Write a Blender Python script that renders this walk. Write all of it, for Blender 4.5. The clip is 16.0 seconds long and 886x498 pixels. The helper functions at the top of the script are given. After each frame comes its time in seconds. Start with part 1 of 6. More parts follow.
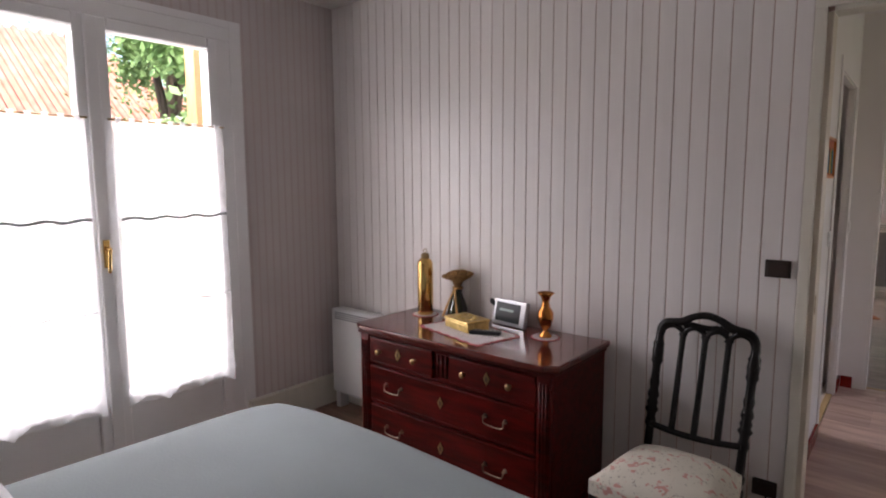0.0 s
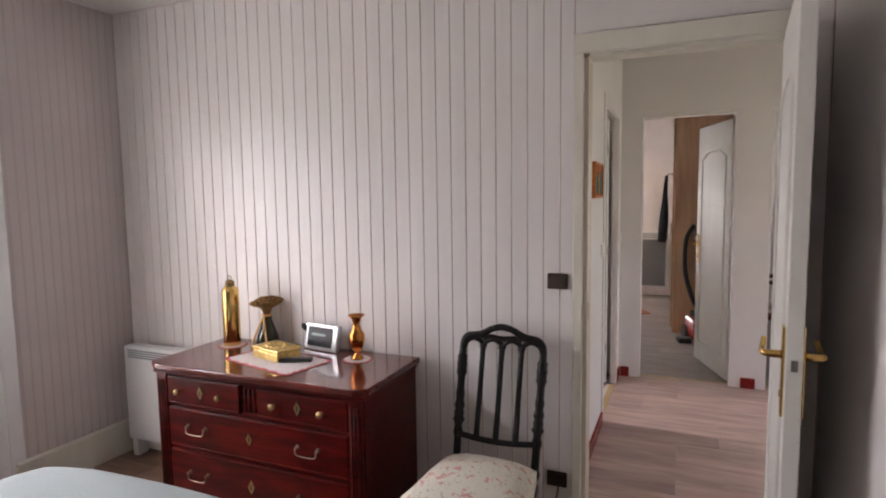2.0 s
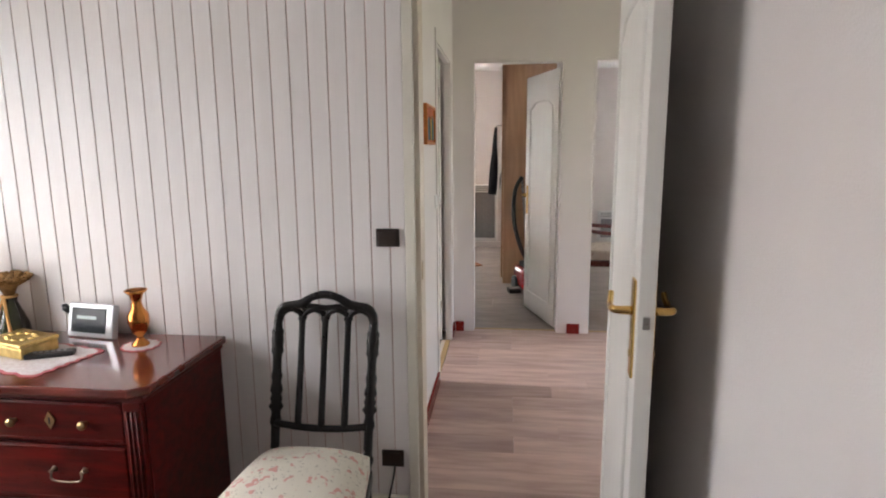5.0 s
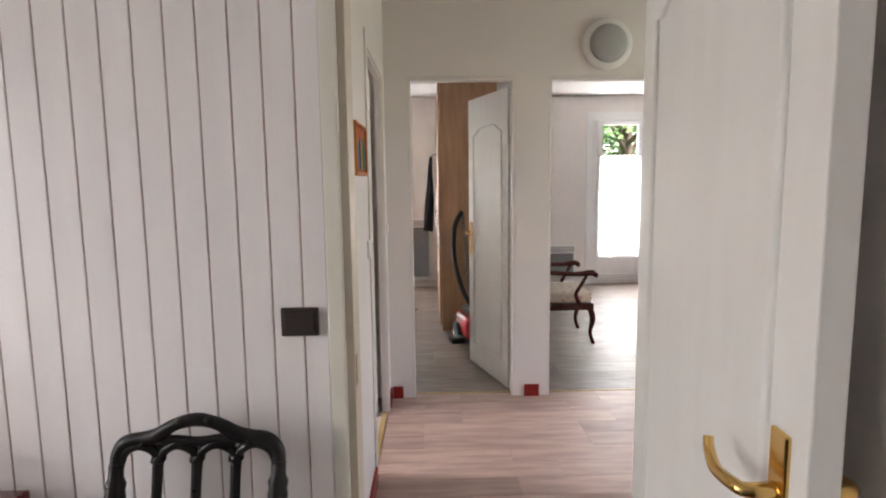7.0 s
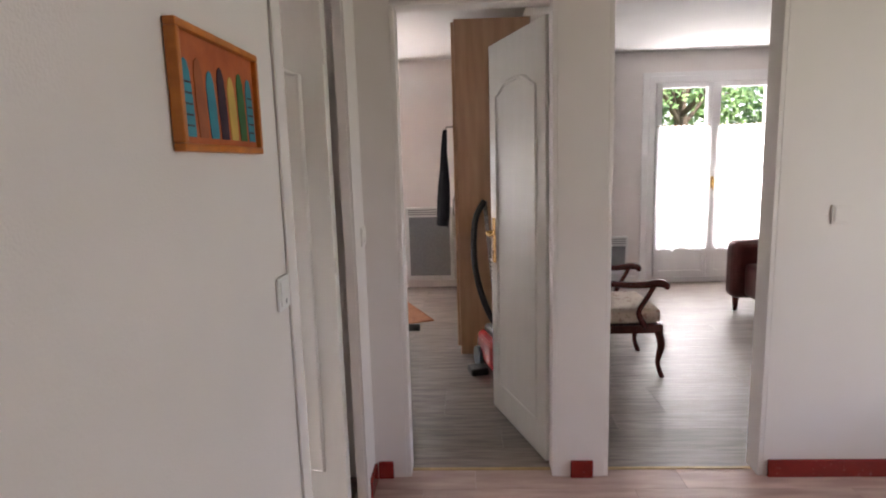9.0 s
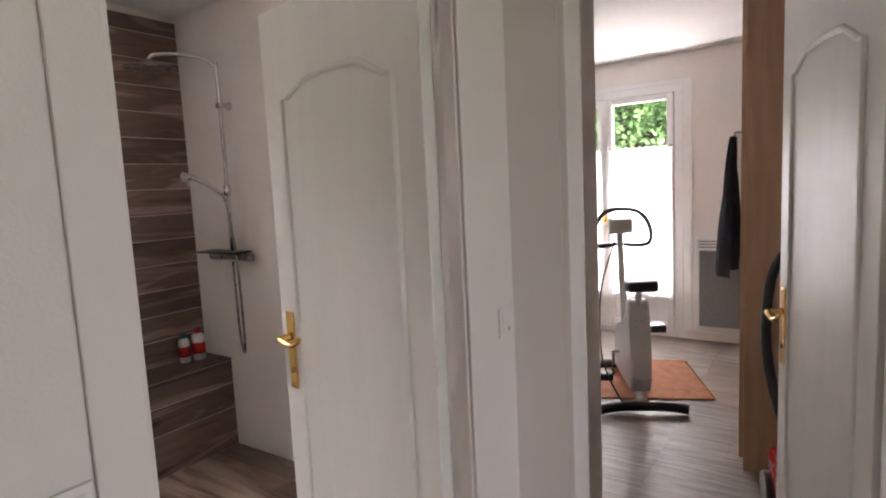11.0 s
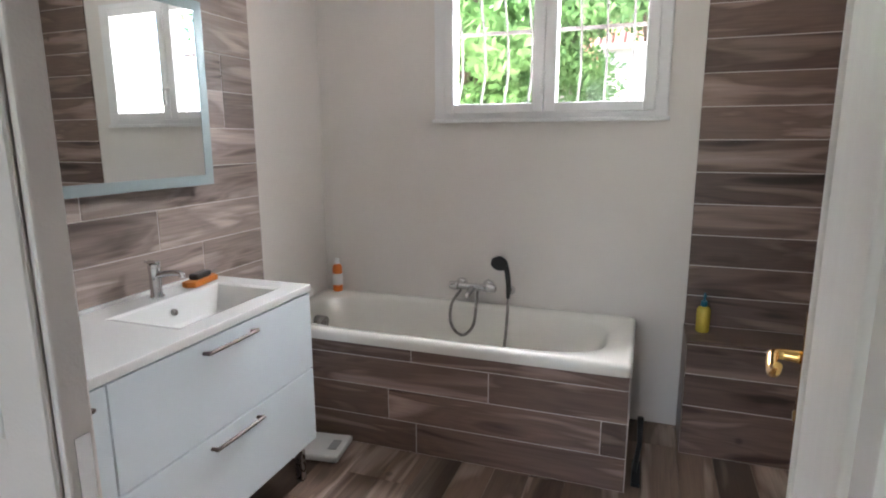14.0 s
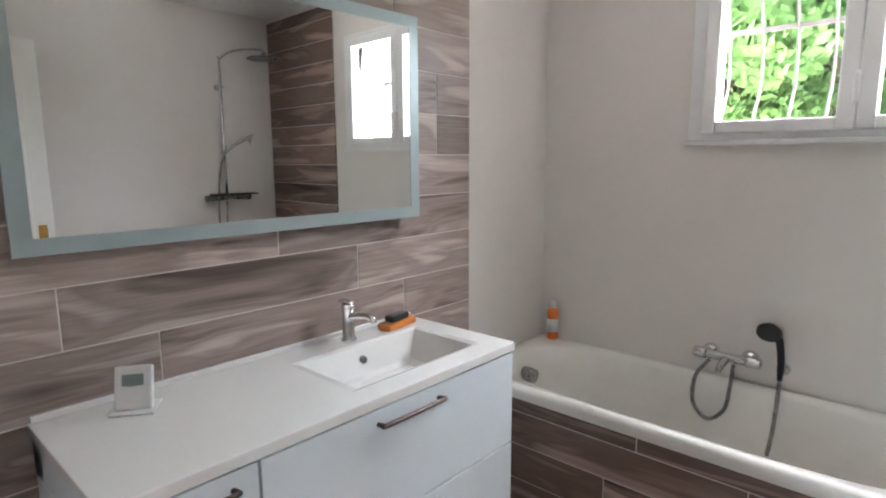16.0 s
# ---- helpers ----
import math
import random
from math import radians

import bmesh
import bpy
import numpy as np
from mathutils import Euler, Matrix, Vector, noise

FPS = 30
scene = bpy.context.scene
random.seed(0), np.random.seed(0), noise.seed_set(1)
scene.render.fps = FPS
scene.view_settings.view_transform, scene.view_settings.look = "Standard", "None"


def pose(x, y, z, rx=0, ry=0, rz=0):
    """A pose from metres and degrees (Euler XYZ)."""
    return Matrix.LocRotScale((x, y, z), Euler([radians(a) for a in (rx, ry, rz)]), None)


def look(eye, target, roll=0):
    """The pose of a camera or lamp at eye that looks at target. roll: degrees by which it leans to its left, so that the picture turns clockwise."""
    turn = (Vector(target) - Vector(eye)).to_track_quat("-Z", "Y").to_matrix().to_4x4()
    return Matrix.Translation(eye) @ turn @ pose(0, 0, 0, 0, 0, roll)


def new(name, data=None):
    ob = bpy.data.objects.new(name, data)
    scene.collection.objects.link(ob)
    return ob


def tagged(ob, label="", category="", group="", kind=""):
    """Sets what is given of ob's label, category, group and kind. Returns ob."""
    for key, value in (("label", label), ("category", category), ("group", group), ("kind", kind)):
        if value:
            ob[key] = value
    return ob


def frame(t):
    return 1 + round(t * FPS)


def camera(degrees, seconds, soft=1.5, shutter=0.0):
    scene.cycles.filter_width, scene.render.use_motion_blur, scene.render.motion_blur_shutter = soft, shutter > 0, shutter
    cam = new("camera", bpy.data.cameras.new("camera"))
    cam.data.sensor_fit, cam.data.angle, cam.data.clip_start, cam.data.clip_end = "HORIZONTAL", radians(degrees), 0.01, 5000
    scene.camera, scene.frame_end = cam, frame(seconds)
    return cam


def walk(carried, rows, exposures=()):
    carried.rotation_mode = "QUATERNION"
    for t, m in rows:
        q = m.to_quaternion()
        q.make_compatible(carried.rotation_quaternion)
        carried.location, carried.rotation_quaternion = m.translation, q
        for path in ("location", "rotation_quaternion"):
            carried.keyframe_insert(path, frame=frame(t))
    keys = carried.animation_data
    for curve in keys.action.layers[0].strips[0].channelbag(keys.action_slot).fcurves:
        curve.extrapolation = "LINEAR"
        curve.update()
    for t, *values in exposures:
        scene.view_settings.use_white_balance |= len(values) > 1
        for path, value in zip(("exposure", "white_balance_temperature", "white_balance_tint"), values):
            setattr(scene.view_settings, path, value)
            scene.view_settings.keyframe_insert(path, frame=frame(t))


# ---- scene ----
# ---- camera and walk ----
cam = camera(75.6, 16.0, soft=2.0)
PATH = [
    (0, (0.076, -0.226, 1.445), (-1.203, 1.295, 1.216), -0.3),
    (0.5, (0.107, -0.214, 1.441), (-1.002, 1.431, 1.187), -0.4),
    (1, (0.13, -0.201, 1.439), (-0.848, 1.523, 1.174), -0.7),
    (1.5, (0.144, -0.189, 1.448), (-0.716, 1.598, 1.185), -0.7),
    (2, (0.155, -0.181, 1.482), (-0.618, 1.654, 1.298), -0.8),
    (2.5, (0.171, -0.172, 1.491), (-0.51, 1.703, 1.347), -0.9),
    (3, (0.169, -0.133, 1.48), (-0.448, 1.765, 1.34), -1.1),
    (3.5, (0.172, -0.065, 1.463), (-0.398, 1.843, 1.273), -1.1),
    (4, (0.175, 0.026, 1.437), (-0.387, 1.925, 1.157), -0.5),
    (4.5, (0.152, 0.09, 1.432), (-0.327, 2.002, 1.093), -0.7),
    (4.7, (0.132, 0.124, 1.431), (-0.207, 2.063, 1.081), -0.3),
    (7, (-0.021, 0.91, 1.436), (0.017, 2.895, 1.199), -0.7),
    (7.5, (-0.011, 1.231, 1.411), (0.123, 3.205, 1.119), -0.5),
    (8, (0.036, 1.553, 1.402), (0.163, 3.522, 1.070), -1.0),
    (8.2, (0.051, 1.682, 1.396), (0.151, 3.648, 1.044), -1.1),
    (10.3, (0.275, 2.892, 1.511), (-0.394, 4.771, 1.361), -1.6),
    (10.5, (0.286, 3.011, 1.503), (-0.503, 4.843, 1.355), -1.5),
    (11, (0.393, 3.225, 1.493), (-0.721, 4.871, 1.271), -2.8),
    (11.5, (0.488, 3.501, 1.482), (-1.087, 4.678, 1.115), 1.2),
    (12, (0.457, 3.757, 1.444), (-1.332, 4.537, 1.008), 1.5),
    (12.5, (0.339, 3.945, 1.426), (-1.579, 4.224, 0.932), 2.2),
    (13, (0.239, 4.107, 1.381), (-1.693, 3.806, 0.96), 1.0),
    (13.5, (0.188, 4.17, 1.389), (-1.7, 3.629, 1.011), 0.3),
    (14, (0.072, 4.148, 1.413), (-1.778, 3.49, 1.033), -0.2),
    (14.5, (-0.068, 4.103, 1.393), (-1.866, 3.308, 1.024), -0.8),
    (15, (-0.166, 4.093, 1.395), (-1.814, 3.021, 1.025), 0.3),
    (15.5, (-0.222, 4.076, 1.41), (-1.735, 2.821, 1.042), -0.1),
    (16, (-0.333, 3.958, 1.444), (-1.793, 2.627, 1.131), -0.3),
]
walk(cam, [(t, look(eye, target, roll)) for t, eye, target, roll in PATH],
     [(0.0, 1.92, 7000, 24), (0.5, 2.22, 7000, 24), (1.5, 2.55, 7000, 23), (2.5, 2.68, 7100, 19), (3.5, 2.93, 6950, 16), (4.7, 2.93, 6950, 16), (7.0, 2.9, 7000, 17), (8.2, 2.65, 7000, 20), (10.3, 2.5, 7000, 23), (11.5, 2.6, 6750, 18), (13.0, 2.7, 6350, 13), (16.0, 2.75, 6250, 13)])

# ---- daylight ----
world = bpy.data.worlds.new("sky")
scene.world = world
world.use_nodes = True
wn = world.node_tree.nodes
sky = wn.new("ShaderNodeTexSky")
sky.sky_type, sky.sun_disc = "NISHITA", False
sky.sun_elevation, sky.sun_rotation = radians(58), radians(140)
wn["Background"].inputs[1].default_value = 0.15
world.node_tree.links.new(sky.outputs[0], wn["Background"].inputs[0])
sun = new("sun", bpy.data.lights.new("sun", "SUN"))
sun.data.energy, sun.data.angle, sun.data.color = 3.6, radians(0.5), (1, 0.95, 0.88)
az, el = radians(140), radians(58)
sun.matrix_world = look((0, 0, 30), (-math.sin(az) * math.cos(el), -math.cos(az) * math.cos(el), 30 - math.sin(el)))


def sky_lamp(eye, target, wide, high, watts, col=(0.93, 0.97, 1.0)):
    lamp = new("opening_daylight_lamp", bpy.data.lights.new("opening_daylight_lamp", "AREA"))
    lamp.data.shape, lamp.data.size, lamp.data.size_y = "RECTANGLE", wide, high
    lamp.data.energy, lamp.data.color = watts, col
    lamp.matrix_world = look(eye, target)


# daylight standing just outside the window openings; the last lamp has no window
sky_lamp((-3.42, 0.79, 2.52), (-1.0, 1.7, 1.0), 1.3, 0.55, 22)
sky_lamp((-3.10, 0.79, 1.08), (0, 0.79, 1.0), 1.15, 1.20, 10)
sky_lamp((-1.36, 8.93, 1.08), (-1.36, 0, 0.9), 1.05, 1.20, 31)
sky_lamp((2.85, 8.93, 1.08), (2.85, 0, 0.9), 1.05, 1.20, 27)
sky_lamp((-3.45, 3.65, 2.62), (-1.4, 3.65, 1.0), 1.5, 0.6, 52)
# added warm lamp hidden below the sill, standing in for sunlit ground bounce
sky_lamp((-3.36, 3.65, 1.22), (-1.5, 3.65, 2.4), 1.3, 0.5, 34, (1.0, 0.97, 0.92))
# added fill that brightens the hall through an unseen opening in its end
sky_lamp((2.78, 3.55, 1.30), (0, 3.55, 1.1), 0.9, 1.8, 2.15)

# ---- materials ----


def surf(name, c1, c2=None, scale=6.0, rough=0.6, bump=0.0, bscale=60.0, metal=0.0, stretch=(1, 1, 1), coat=0.0, vary=0.0, detail=5.0, spec=0.5):
    """Noise between two colours at two scales, with fine relief; vary shifts pieces by their own random number."""
    m = bpy.data.materials.new(name)
    m.use_nodes = True
    n, l = m.node_tree.nodes, m.node_tree.links
    b = n["Principled BSDF"]
    b.inputs["Roughness"].default_value, b.inputs["Metallic"].default_value = rough, metal
    b.inputs["Coat Weight"].default_value, b.inputs["Coat Roughness"].default_value = coat, 0.12
    b.inputs["Specular IOR Level"].default_value = spec
    c2 = c2 or tuple(v * 0.88 for v in c1)
    tc, mp = n.new("ShaderNodeTexCoord"), n.new("ShaderNodeMapping")
    mp.inputs["Scale"].default_value = stretch
    l.new(tc.outputs["Object"], mp.inputs[0])
    src = mp.outputs[0]
    if vary:
        oi, add = n.new("ShaderNodeObjectInfo"), n.new("ShaderNodeVectorMath")
        mul = n.new("ShaderNodeMath")
        mul.operation, mul.inputs[1].default_value = "MULTIPLY", 37.0
        l.new(oi.outputs["Random"], mul.inputs[0])
        l.new(src, add.inputs[0]), l.new(mul.outputs[0], add.inputs[1])
        src = add.outputs[0]
    a = n.new("ShaderNodeTexNoise")
    a.inputs["Scale"].default_value, a.inputs["Detail"].default_value = scale, detail
    l.new(src, a.inputs["Vector"])
    ramp = n.new("ShaderNodeValToRGB")
    ramp.color_ramp.elements[0].position, ramp.color_ramp.elements[1].position = 0.33, 0.67
    ramp.color_ramp.elements[0].color, ramp.color_ramp.elements[1].color = (*c2, 1), (*c1, 1)
    l.new(a.outputs[0], ramp.inputs[0])
    col = ramp.outputs[0]
    if vary:
        hs, mr = n.new("ShaderNodeHueSaturation"), n.new("ShaderNodeMapRange")
        mr.inputs[3].default_value, mr.inputs[4].default_value = 1 - vary, 1 + vary
        l.new(oi.outputs["Random"], mr.inputs[0]), l.new(mr.outputs[0], hs.inputs["Value"]), l.new(col, hs.inputs["Color"])
        col = hs.outputs[0]
    l.new(col, b.inputs["Base Color"])
    f = n.new("ShaderNodeTexNoise")
    f.inputs["Scale"].default_value, f.inputs["Detail"].default_value = bscale, 3
    l.new(src, f.inputs["Vector"])
    rr = n.new("ShaderNodeMapRange")
    rr.inputs[3].default_value, rr.inputs[4].default_value = max(rough - 0.07, 0.02), min(rough + 0.07, 1)
    l.new(f.outputs[0], rr.inputs[0]), l.new(rr.outputs[0], b.inputs["Roughness"])
    if bump:
        bp = n.new("ShaderNodeBump")
        bp.inputs["Strength"].default_value, bp.inputs["Distance"].default_value = bump, 0.004
        l.new(f.outputs[0], bp.inputs["Height"]), l.new(bp.outputs[0], b.inputs["Normal"])
    return m


def glass_mat(name, rough=0.0, tint=(1, 1, 1)):
    """Thin pane: mostly clear, with a little gloss."""
    m = bpy.data.materials.new(name)
    m.use_nodes = True
    n, l = m.node_tree.nodes, m.node_tree.links
    n.remove(n["Principled BSDF"])
    t, g, mix = n.new("ShaderNodeBsdfTransparent"), n.new("ShaderNodeBsdfGlossy"), n.new("ShaderNodeMixShader")
    t.inputs[0].default_value = (*tint, 1)
    g.inputs["Roughness"].default_value = 0.02
    fr = n.new("ShaderNodeFresnel")
    fr.inputs[0].default_value = 1.25
    l.new(fr.outputs[0], mix.inputs[0]), l.new(t.outputs[0], mix.inputs[1]), l.new(g.outputs[0], mix.inputs[2])
    l.new(mix.outputs[0], n["Material Output"].inputs[0])
    return m


def voile_mat(name, clear=0.35):
    """Sheer cloth: fine threads that let part of the light straight through and scatter the rest."""
    m = bpy.data.materials.new(name)
    m.use_nodes = True
    n, l = m.node_tree.nodes, m.node_tree.links
    n.remove(n["Principled BSDF"])
    t, tr, d = n.new("ShaderNodeBsdfTransparent"), n.new("ShaderNodeBsdfTranslucent"), n.new("ShaderNodeBsdfDiffuse")
    tr.inputs[0].default_value, d.inputs[0].default_value = (0.9, 0.9, 0.9, 1), (0.85, 0.85, 0.86, 1)
    m1, m2 = n.new("ShaderNodeMixShader"), n.new("ShaderNodeMixShader")
    m1.inputs[0].default_value = 0.4
    no, mr, tc = n.new("ShaderNodeTexNoise"), n.new("ShaderNodeMapRange"), n.new("ShaderNodeTexCoord")
    no.inputs["Scale"].default_value = 14
    mr.inputs[3].default_value, mr.inputs[4].default_value = 1 - clear - 0.1, 1 - clear + 0.1
    l.new(tc.outputs["Object"], no.inputs["Vector"]), l.new(no.outputs[0], mr.inputs[0]), l.new(mr.outputs[0], m2.inputs[0])
    l.new(tr.outputs[0], m1.inputs[1]), l.new(d.outputs[0], m1.inputs[2])
    l.new(t.outputs[0], m2.inputs[1]), l.new(m1.outputs[0], m2.inputs[2])
    l.new(m2.outputs[0], n["Material Output"].inputs[0])
    return m


def wallpaper_mat(name):
    """Pale paper with thin vertical pinkish stripes, 4 cm apart along y."""
    m = surf(name, (0.60, 0.545, 0.53), (0.55, 0.495, 0.485), 3, 0.8, 0.15, 200)
    n, l = m.node_tree.nodes, m.node_tree.links
    tc, w, mix, r = n.new("ShaderNodeTexCoord"), n.new("ShaderNodeTexWave"), n.new("ShaderNodeMix"), n.new("ShaderNodeValToRGB")
    w.bands_direction = "Y"
    w.inputs["Scale"].default_value, w.inputs["Distortion"].default_value = 6.5, 0.3
    l.new(tc.outputs["Object"], w.inputs["Vector"])
    r.color_ramp.elements[0].position, r.color_ramp.elements[1].position = 0.75, 0.95
    l.new(w.outputs[1], r.inputs[0])
    mix.data_type = "RGBA"
    b = n["Principled BSDF"]
    old = b.inputs["Base Color"].links[0].from_socket
    l.new(r.outputs[0], mix.inputs[0]), l.new(old, mix.inputs[6])
    mix.inputs[7].default_value = (0.535, 0.455, 0.44, 1)
    l.new(mix.outputs[2], b.inputs["Base Color"])
    return m


def tile_mat(name, dark, mid, pale, along, vary=0.25, rough=0.36, grain=(1.7, 11.0)):
    """Printed wood-look porcelain: broad sweeping grain bands, fine fibres and a few knots; each tile has its own print."""
    m = bpy.data.materials.new(name)
    m.use_nodes = True
    n, l = m.node_tree.nodes, m.node_tree.links
    b = n["Principled BSDF"]
    tc, oi, mul, add = n.new("ShaderNodeTexCoord"), n.new("ShaderNodeObjectInfo"), n.new("ShaderNodeMath"), n.new("ShaderNodeVectorMath")
    mul.operation, mul.inputs[1].default_value = "MULTIPLY", 53.0
    l.new(oi.outputs["Random"], mul.inputs[0])
    l.new(tc.outputs["Object"], add.inputs[0]), l.new(mul.outputs[0], add.inputs[1])

    def noise(lengthwise, across, detail, bend):
        mp, no = n.new("ShaderNodeMapping"), n.new("ShaderNodeTexNoise")
        mp.inputs["Scale"].default_value = (lengthwise, across, across) if along == "x" else (across, lengthwise, across)
        no.inputs["Scale"].default_value, no.inputs["Detail"].default_value, no.inputs["Distortion"].default_value = 1.0, detail, bend
        l.new(add.outputs[0], mp.inputs[0]), l.new(mp.outputs[0], no.inputs["Vector"])
        return no.outputs[0]

    band, fibre = noise(grain[0], grain[1], 2.5, 0.9), noise(5.0, 170.0, 2.0, 0.3)
    ramp = n.new("ShaderNodeValToRGB")
    e = ramp.color_ramp.elements
    e[0].position, e[0].color = 0.30, (*dark, 1)
    e[1].position, e[1].color = 0.72, (*pale, 1)
    for pos, col in ((0.43, mid), (0.53, tuple(v * 0.82 for v in mid)), (0.60, tuple((p + q) / 2 for p, q in zip(mid, pale)))):
        x = e.new(pos)
        x.color = (*col, 1)
    l.new(band, ramp.inputs[0])
    vor, kr = n.new("ShaderNodeTexVoronoi"), n.new("ShaderNodeMapRange")
    vor.inputs["Scale"].default_value = 3.2
    kr.inputs[1].default_value, kr.inputs[2].default_value, kr.inputs[3].default_value, kr.inputs[4].default_value = 0.03, 0.07, 0.55, 1.0
    l.new(add.outputs[0], vor.inputs["Vector"]), l.new(vor.outputs["Distance"], kr.inputs[0])
    fr, vr = n.new("ShaderNodeMapRange"), n.new("ShaderNodeMapRange")
    fr.inputs[1].default_value, fr.inputs[2].default_value, fr.inputs[3].default_value, fr.inputs[4].default_value = 0.3, 0.7, 0.86, 1.1
    vr.inputs[3].default_value, vr.inputs[4].default_value = 1 - vary, 1 + vary
    l.new(fibre, fr.inputs[0]), l.new(oi.outputs["Random"], vr.inputs[0])
    p1, p2, hs = n.new("ShaderNodeMath"), n.new("ShaderNodeMath"), n.new("ShaderNodeHueSaturation")
    p1.operation = p2.operation = "MULTIPLY"
    l.new(fr.outputs[0], p1.inputs[0]), l.new(vr.outputs[0], p1.inputs[1])
    l.new(p1.outputs[0], p2.inputs[0]), l.new(kr.outputs[0], p2.inputs[1])
    l.new(p2.outputs[0], hs.inputs["Value"]), l.new(ramp.outputs[0], hs.inputs["Color"])
    l.new(hs.outputs[0], b.inputs["Base Color"])
    rr = n.new("ShaderNodeMapRange")
    rr.inputs[3].default_value, rr.inputs[4].default_value = rough - 0.06, rough + 0.1
    l.new(band, rr.inputs[0]), l.new(rr.outputs[0], b.inputs["Roughness"])
    bp = n.new("ShaderNodeBump")
    bp.inputs["Strength"].default_value, bp.inputs["Distance"].default_value = 0.15, 0.002
    l.new(fibre, bp.inputs["Height"]), l.new(bp.outputs[0], b.inputs["Normal"])
    return m


def floral_mat(name, base, f1, f2, scale=16):
    """Cloth with scattered printed flowers and leaves."""
    m = surf(name, base, tuple(v * 0.93 for v in base), 9, 0.85, 0.3, 400)
    n, l = m.node_tree.nodes, m.node_tree.links
    b = n["Principled BSDF"]
    tc = n.new("ShaderNodeTexCoord")
    for k, (col, sc, cut) in enumerate(((f1, scale, 0.30), (f2, scale * 1.7, 0.24))):
        wob, add = n.new("ShaderNodeTexNoise"), n.new("ShaderNodeMix")
        wob.inputs["Scale"].default_value = 30 + 20 * k
        add.data_type, add.blend_type = "RGBA", "LINEAR_LIGHT"
        add.inputs[0].default_value = 0.05
        l.new(tc.outputs["Object"], wob.inputs["Vector"]), l.new(tc.outputs["Object"], add.inputs[6]), l.new(wob.outputs[1], add.inputs[7])
        v, r, mix = n.new("ShaderNodeTexVoronoi"), n.new("ShaderNodeValToRGB"), n.new("ShaderNodeMix")
        v.inputs["Scale"].default_value = sc
        l.new(add.outputs[2], v.inputs["Vector"]), l.new(v.outputs["Distance"], r.inputs[0])
        r.color_ramp.elements[0].position, r.color_ramp.elements[1].position = cut - 0.06, cut + 0.03
        r.color_ramp.elements[0].color, r.color_ramp.elements[1].color = (0.75, 0.75, 0.75, 1), (0, 0, 0, 1)
        mix.data_type = "RGBA"
        mix.inputs[7].default_value = (*col, 1)
        old = b.inputs["Base Color"].links[0].from_socket
        l.new(r.outputs[0], mix.inputs[0]), l.new(old, mix.inputs[6]), l.new(mix.outputs[2], b.inputs["Base Color"])
    return m


WHITE = surf("white_wall_paint", (0.79, 0.75, 0.73), (0.76, 0.72, 0.70), 2.5, 0.75, 0.25, 220)
CEIL = surf("ceiling_paint", (0.80, 0.79, 0.77), (0.76, 0.75, 0.73), 2, 0.85, 0.2, 150)
BATHW = surf("bathroom_wall_paint", (0.76, 0.72, 0.68), (0.73, 0.69, 0.65), 2.2, 0.7, 0.25, 240)
BOARD = surf("white_panel_lacquer", (0.81, 0.77, 0.75), (0.77, 0.73, 0.71), 2.0, 0.34, 0.12, 60, stretch=(8, 8, 1), vary=0.02)
GROOVE = surf("panel_groove", (0.50, 0.31, 0.25), (0.42, 0.25, 0.20), 20, 0.8)
PAPER = wallpaper_mat("striped_wallpaper")
CREAM = surf("cream_gloss_paint", (0.76, 0.73, 0.64), (0.71, 0.68, 0.59), 3, 0.33, 0.12, 90, stretch=(4, 4, 1))
DOORW = surf("white_door_paint", (0.79, 0.78, 0.74), (0.76, 0.75, 0.71), 3, 0.42, 0.12, 120, stretch=(6, 6, 1))
JAMB = surf("tan_frame_paint", (0.64, 0.56, 0.46), (0.58, 0.50, 0.40), 4, 0.5, 0.12, 90, stretch=(9, 9, 1))
PVC = surf("white_window_plastic", (0.82, 0.82, 0.82), (0.79, 0.79, 0.79), 5, 0.3, 0.05, 90)
VINYL = surf("rosy_oak_vinyl", (0.56, 0.40, 0.35), (0.38, 0.255, 0.22), 3.2, 0.42, 0.15, 40, stretch=(1.0, 6, 1), vary=0.16)
GREYVINYL = surf("grey_oak_vinyl", (0.27, 0.225, 0.19), (0.15, 0.12, 0.105), 3.0, 0.42, 0.15, 40, stretch=(1.5, 14, 1), vary=0.13)
BROWNFLOOR = surf("brown_oak_floor", (0.22, 0.13, 0.09), (0.13, 0.075, 0.05), 3.0, 0.45, 0.15, 40, stretch=(1.5, 14, 1), vary=0.13)
TILE_X = tile_mat("wood_look_tile", (0.07, 0.045, 0.036), (0.20, 0.14, 0.115), (0.36, 0.27, 0.23), "x")
TILE_Y = tile_mat("wood_look_tile_wet_wall", (0.055, 0.033, 0.026), (0.19, 0.125, 0.10), (0.42, 0.31, 0.265), "y", 0.36, 0.36, (1.2, 9.0))
TILE_V = tile_mat("wood_look_tile_pale", (0.12, 0.088, 0.075), (0.33, 0.26, 0.225), (0.52, 0.44, 0.40), "x", 0.22, 0.33, (1.6, 9.0))
TILE_F = tile_mat("wood_look_floor_tile", (0.055, 0.034, 0.025), (0.18, 0.122, 0.092), (0.44, 0.345, 0.285), "x", 0.55, 0.33, (0.9, 7.0))
GROUT = surf("pale_grout", (0.72, 0.66, 0.62), (0.64, 0.58, 0.54), 30, 0.85, 0.2, 200)
RED_TRIM = surf("dark_red_skirting", (0.27, 0.020, 0.016), (0.21, 0.015, 0.012), 12, 0.25, 0.1)
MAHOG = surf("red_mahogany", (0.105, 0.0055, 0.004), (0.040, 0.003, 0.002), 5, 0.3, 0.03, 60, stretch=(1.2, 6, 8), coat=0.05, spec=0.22)
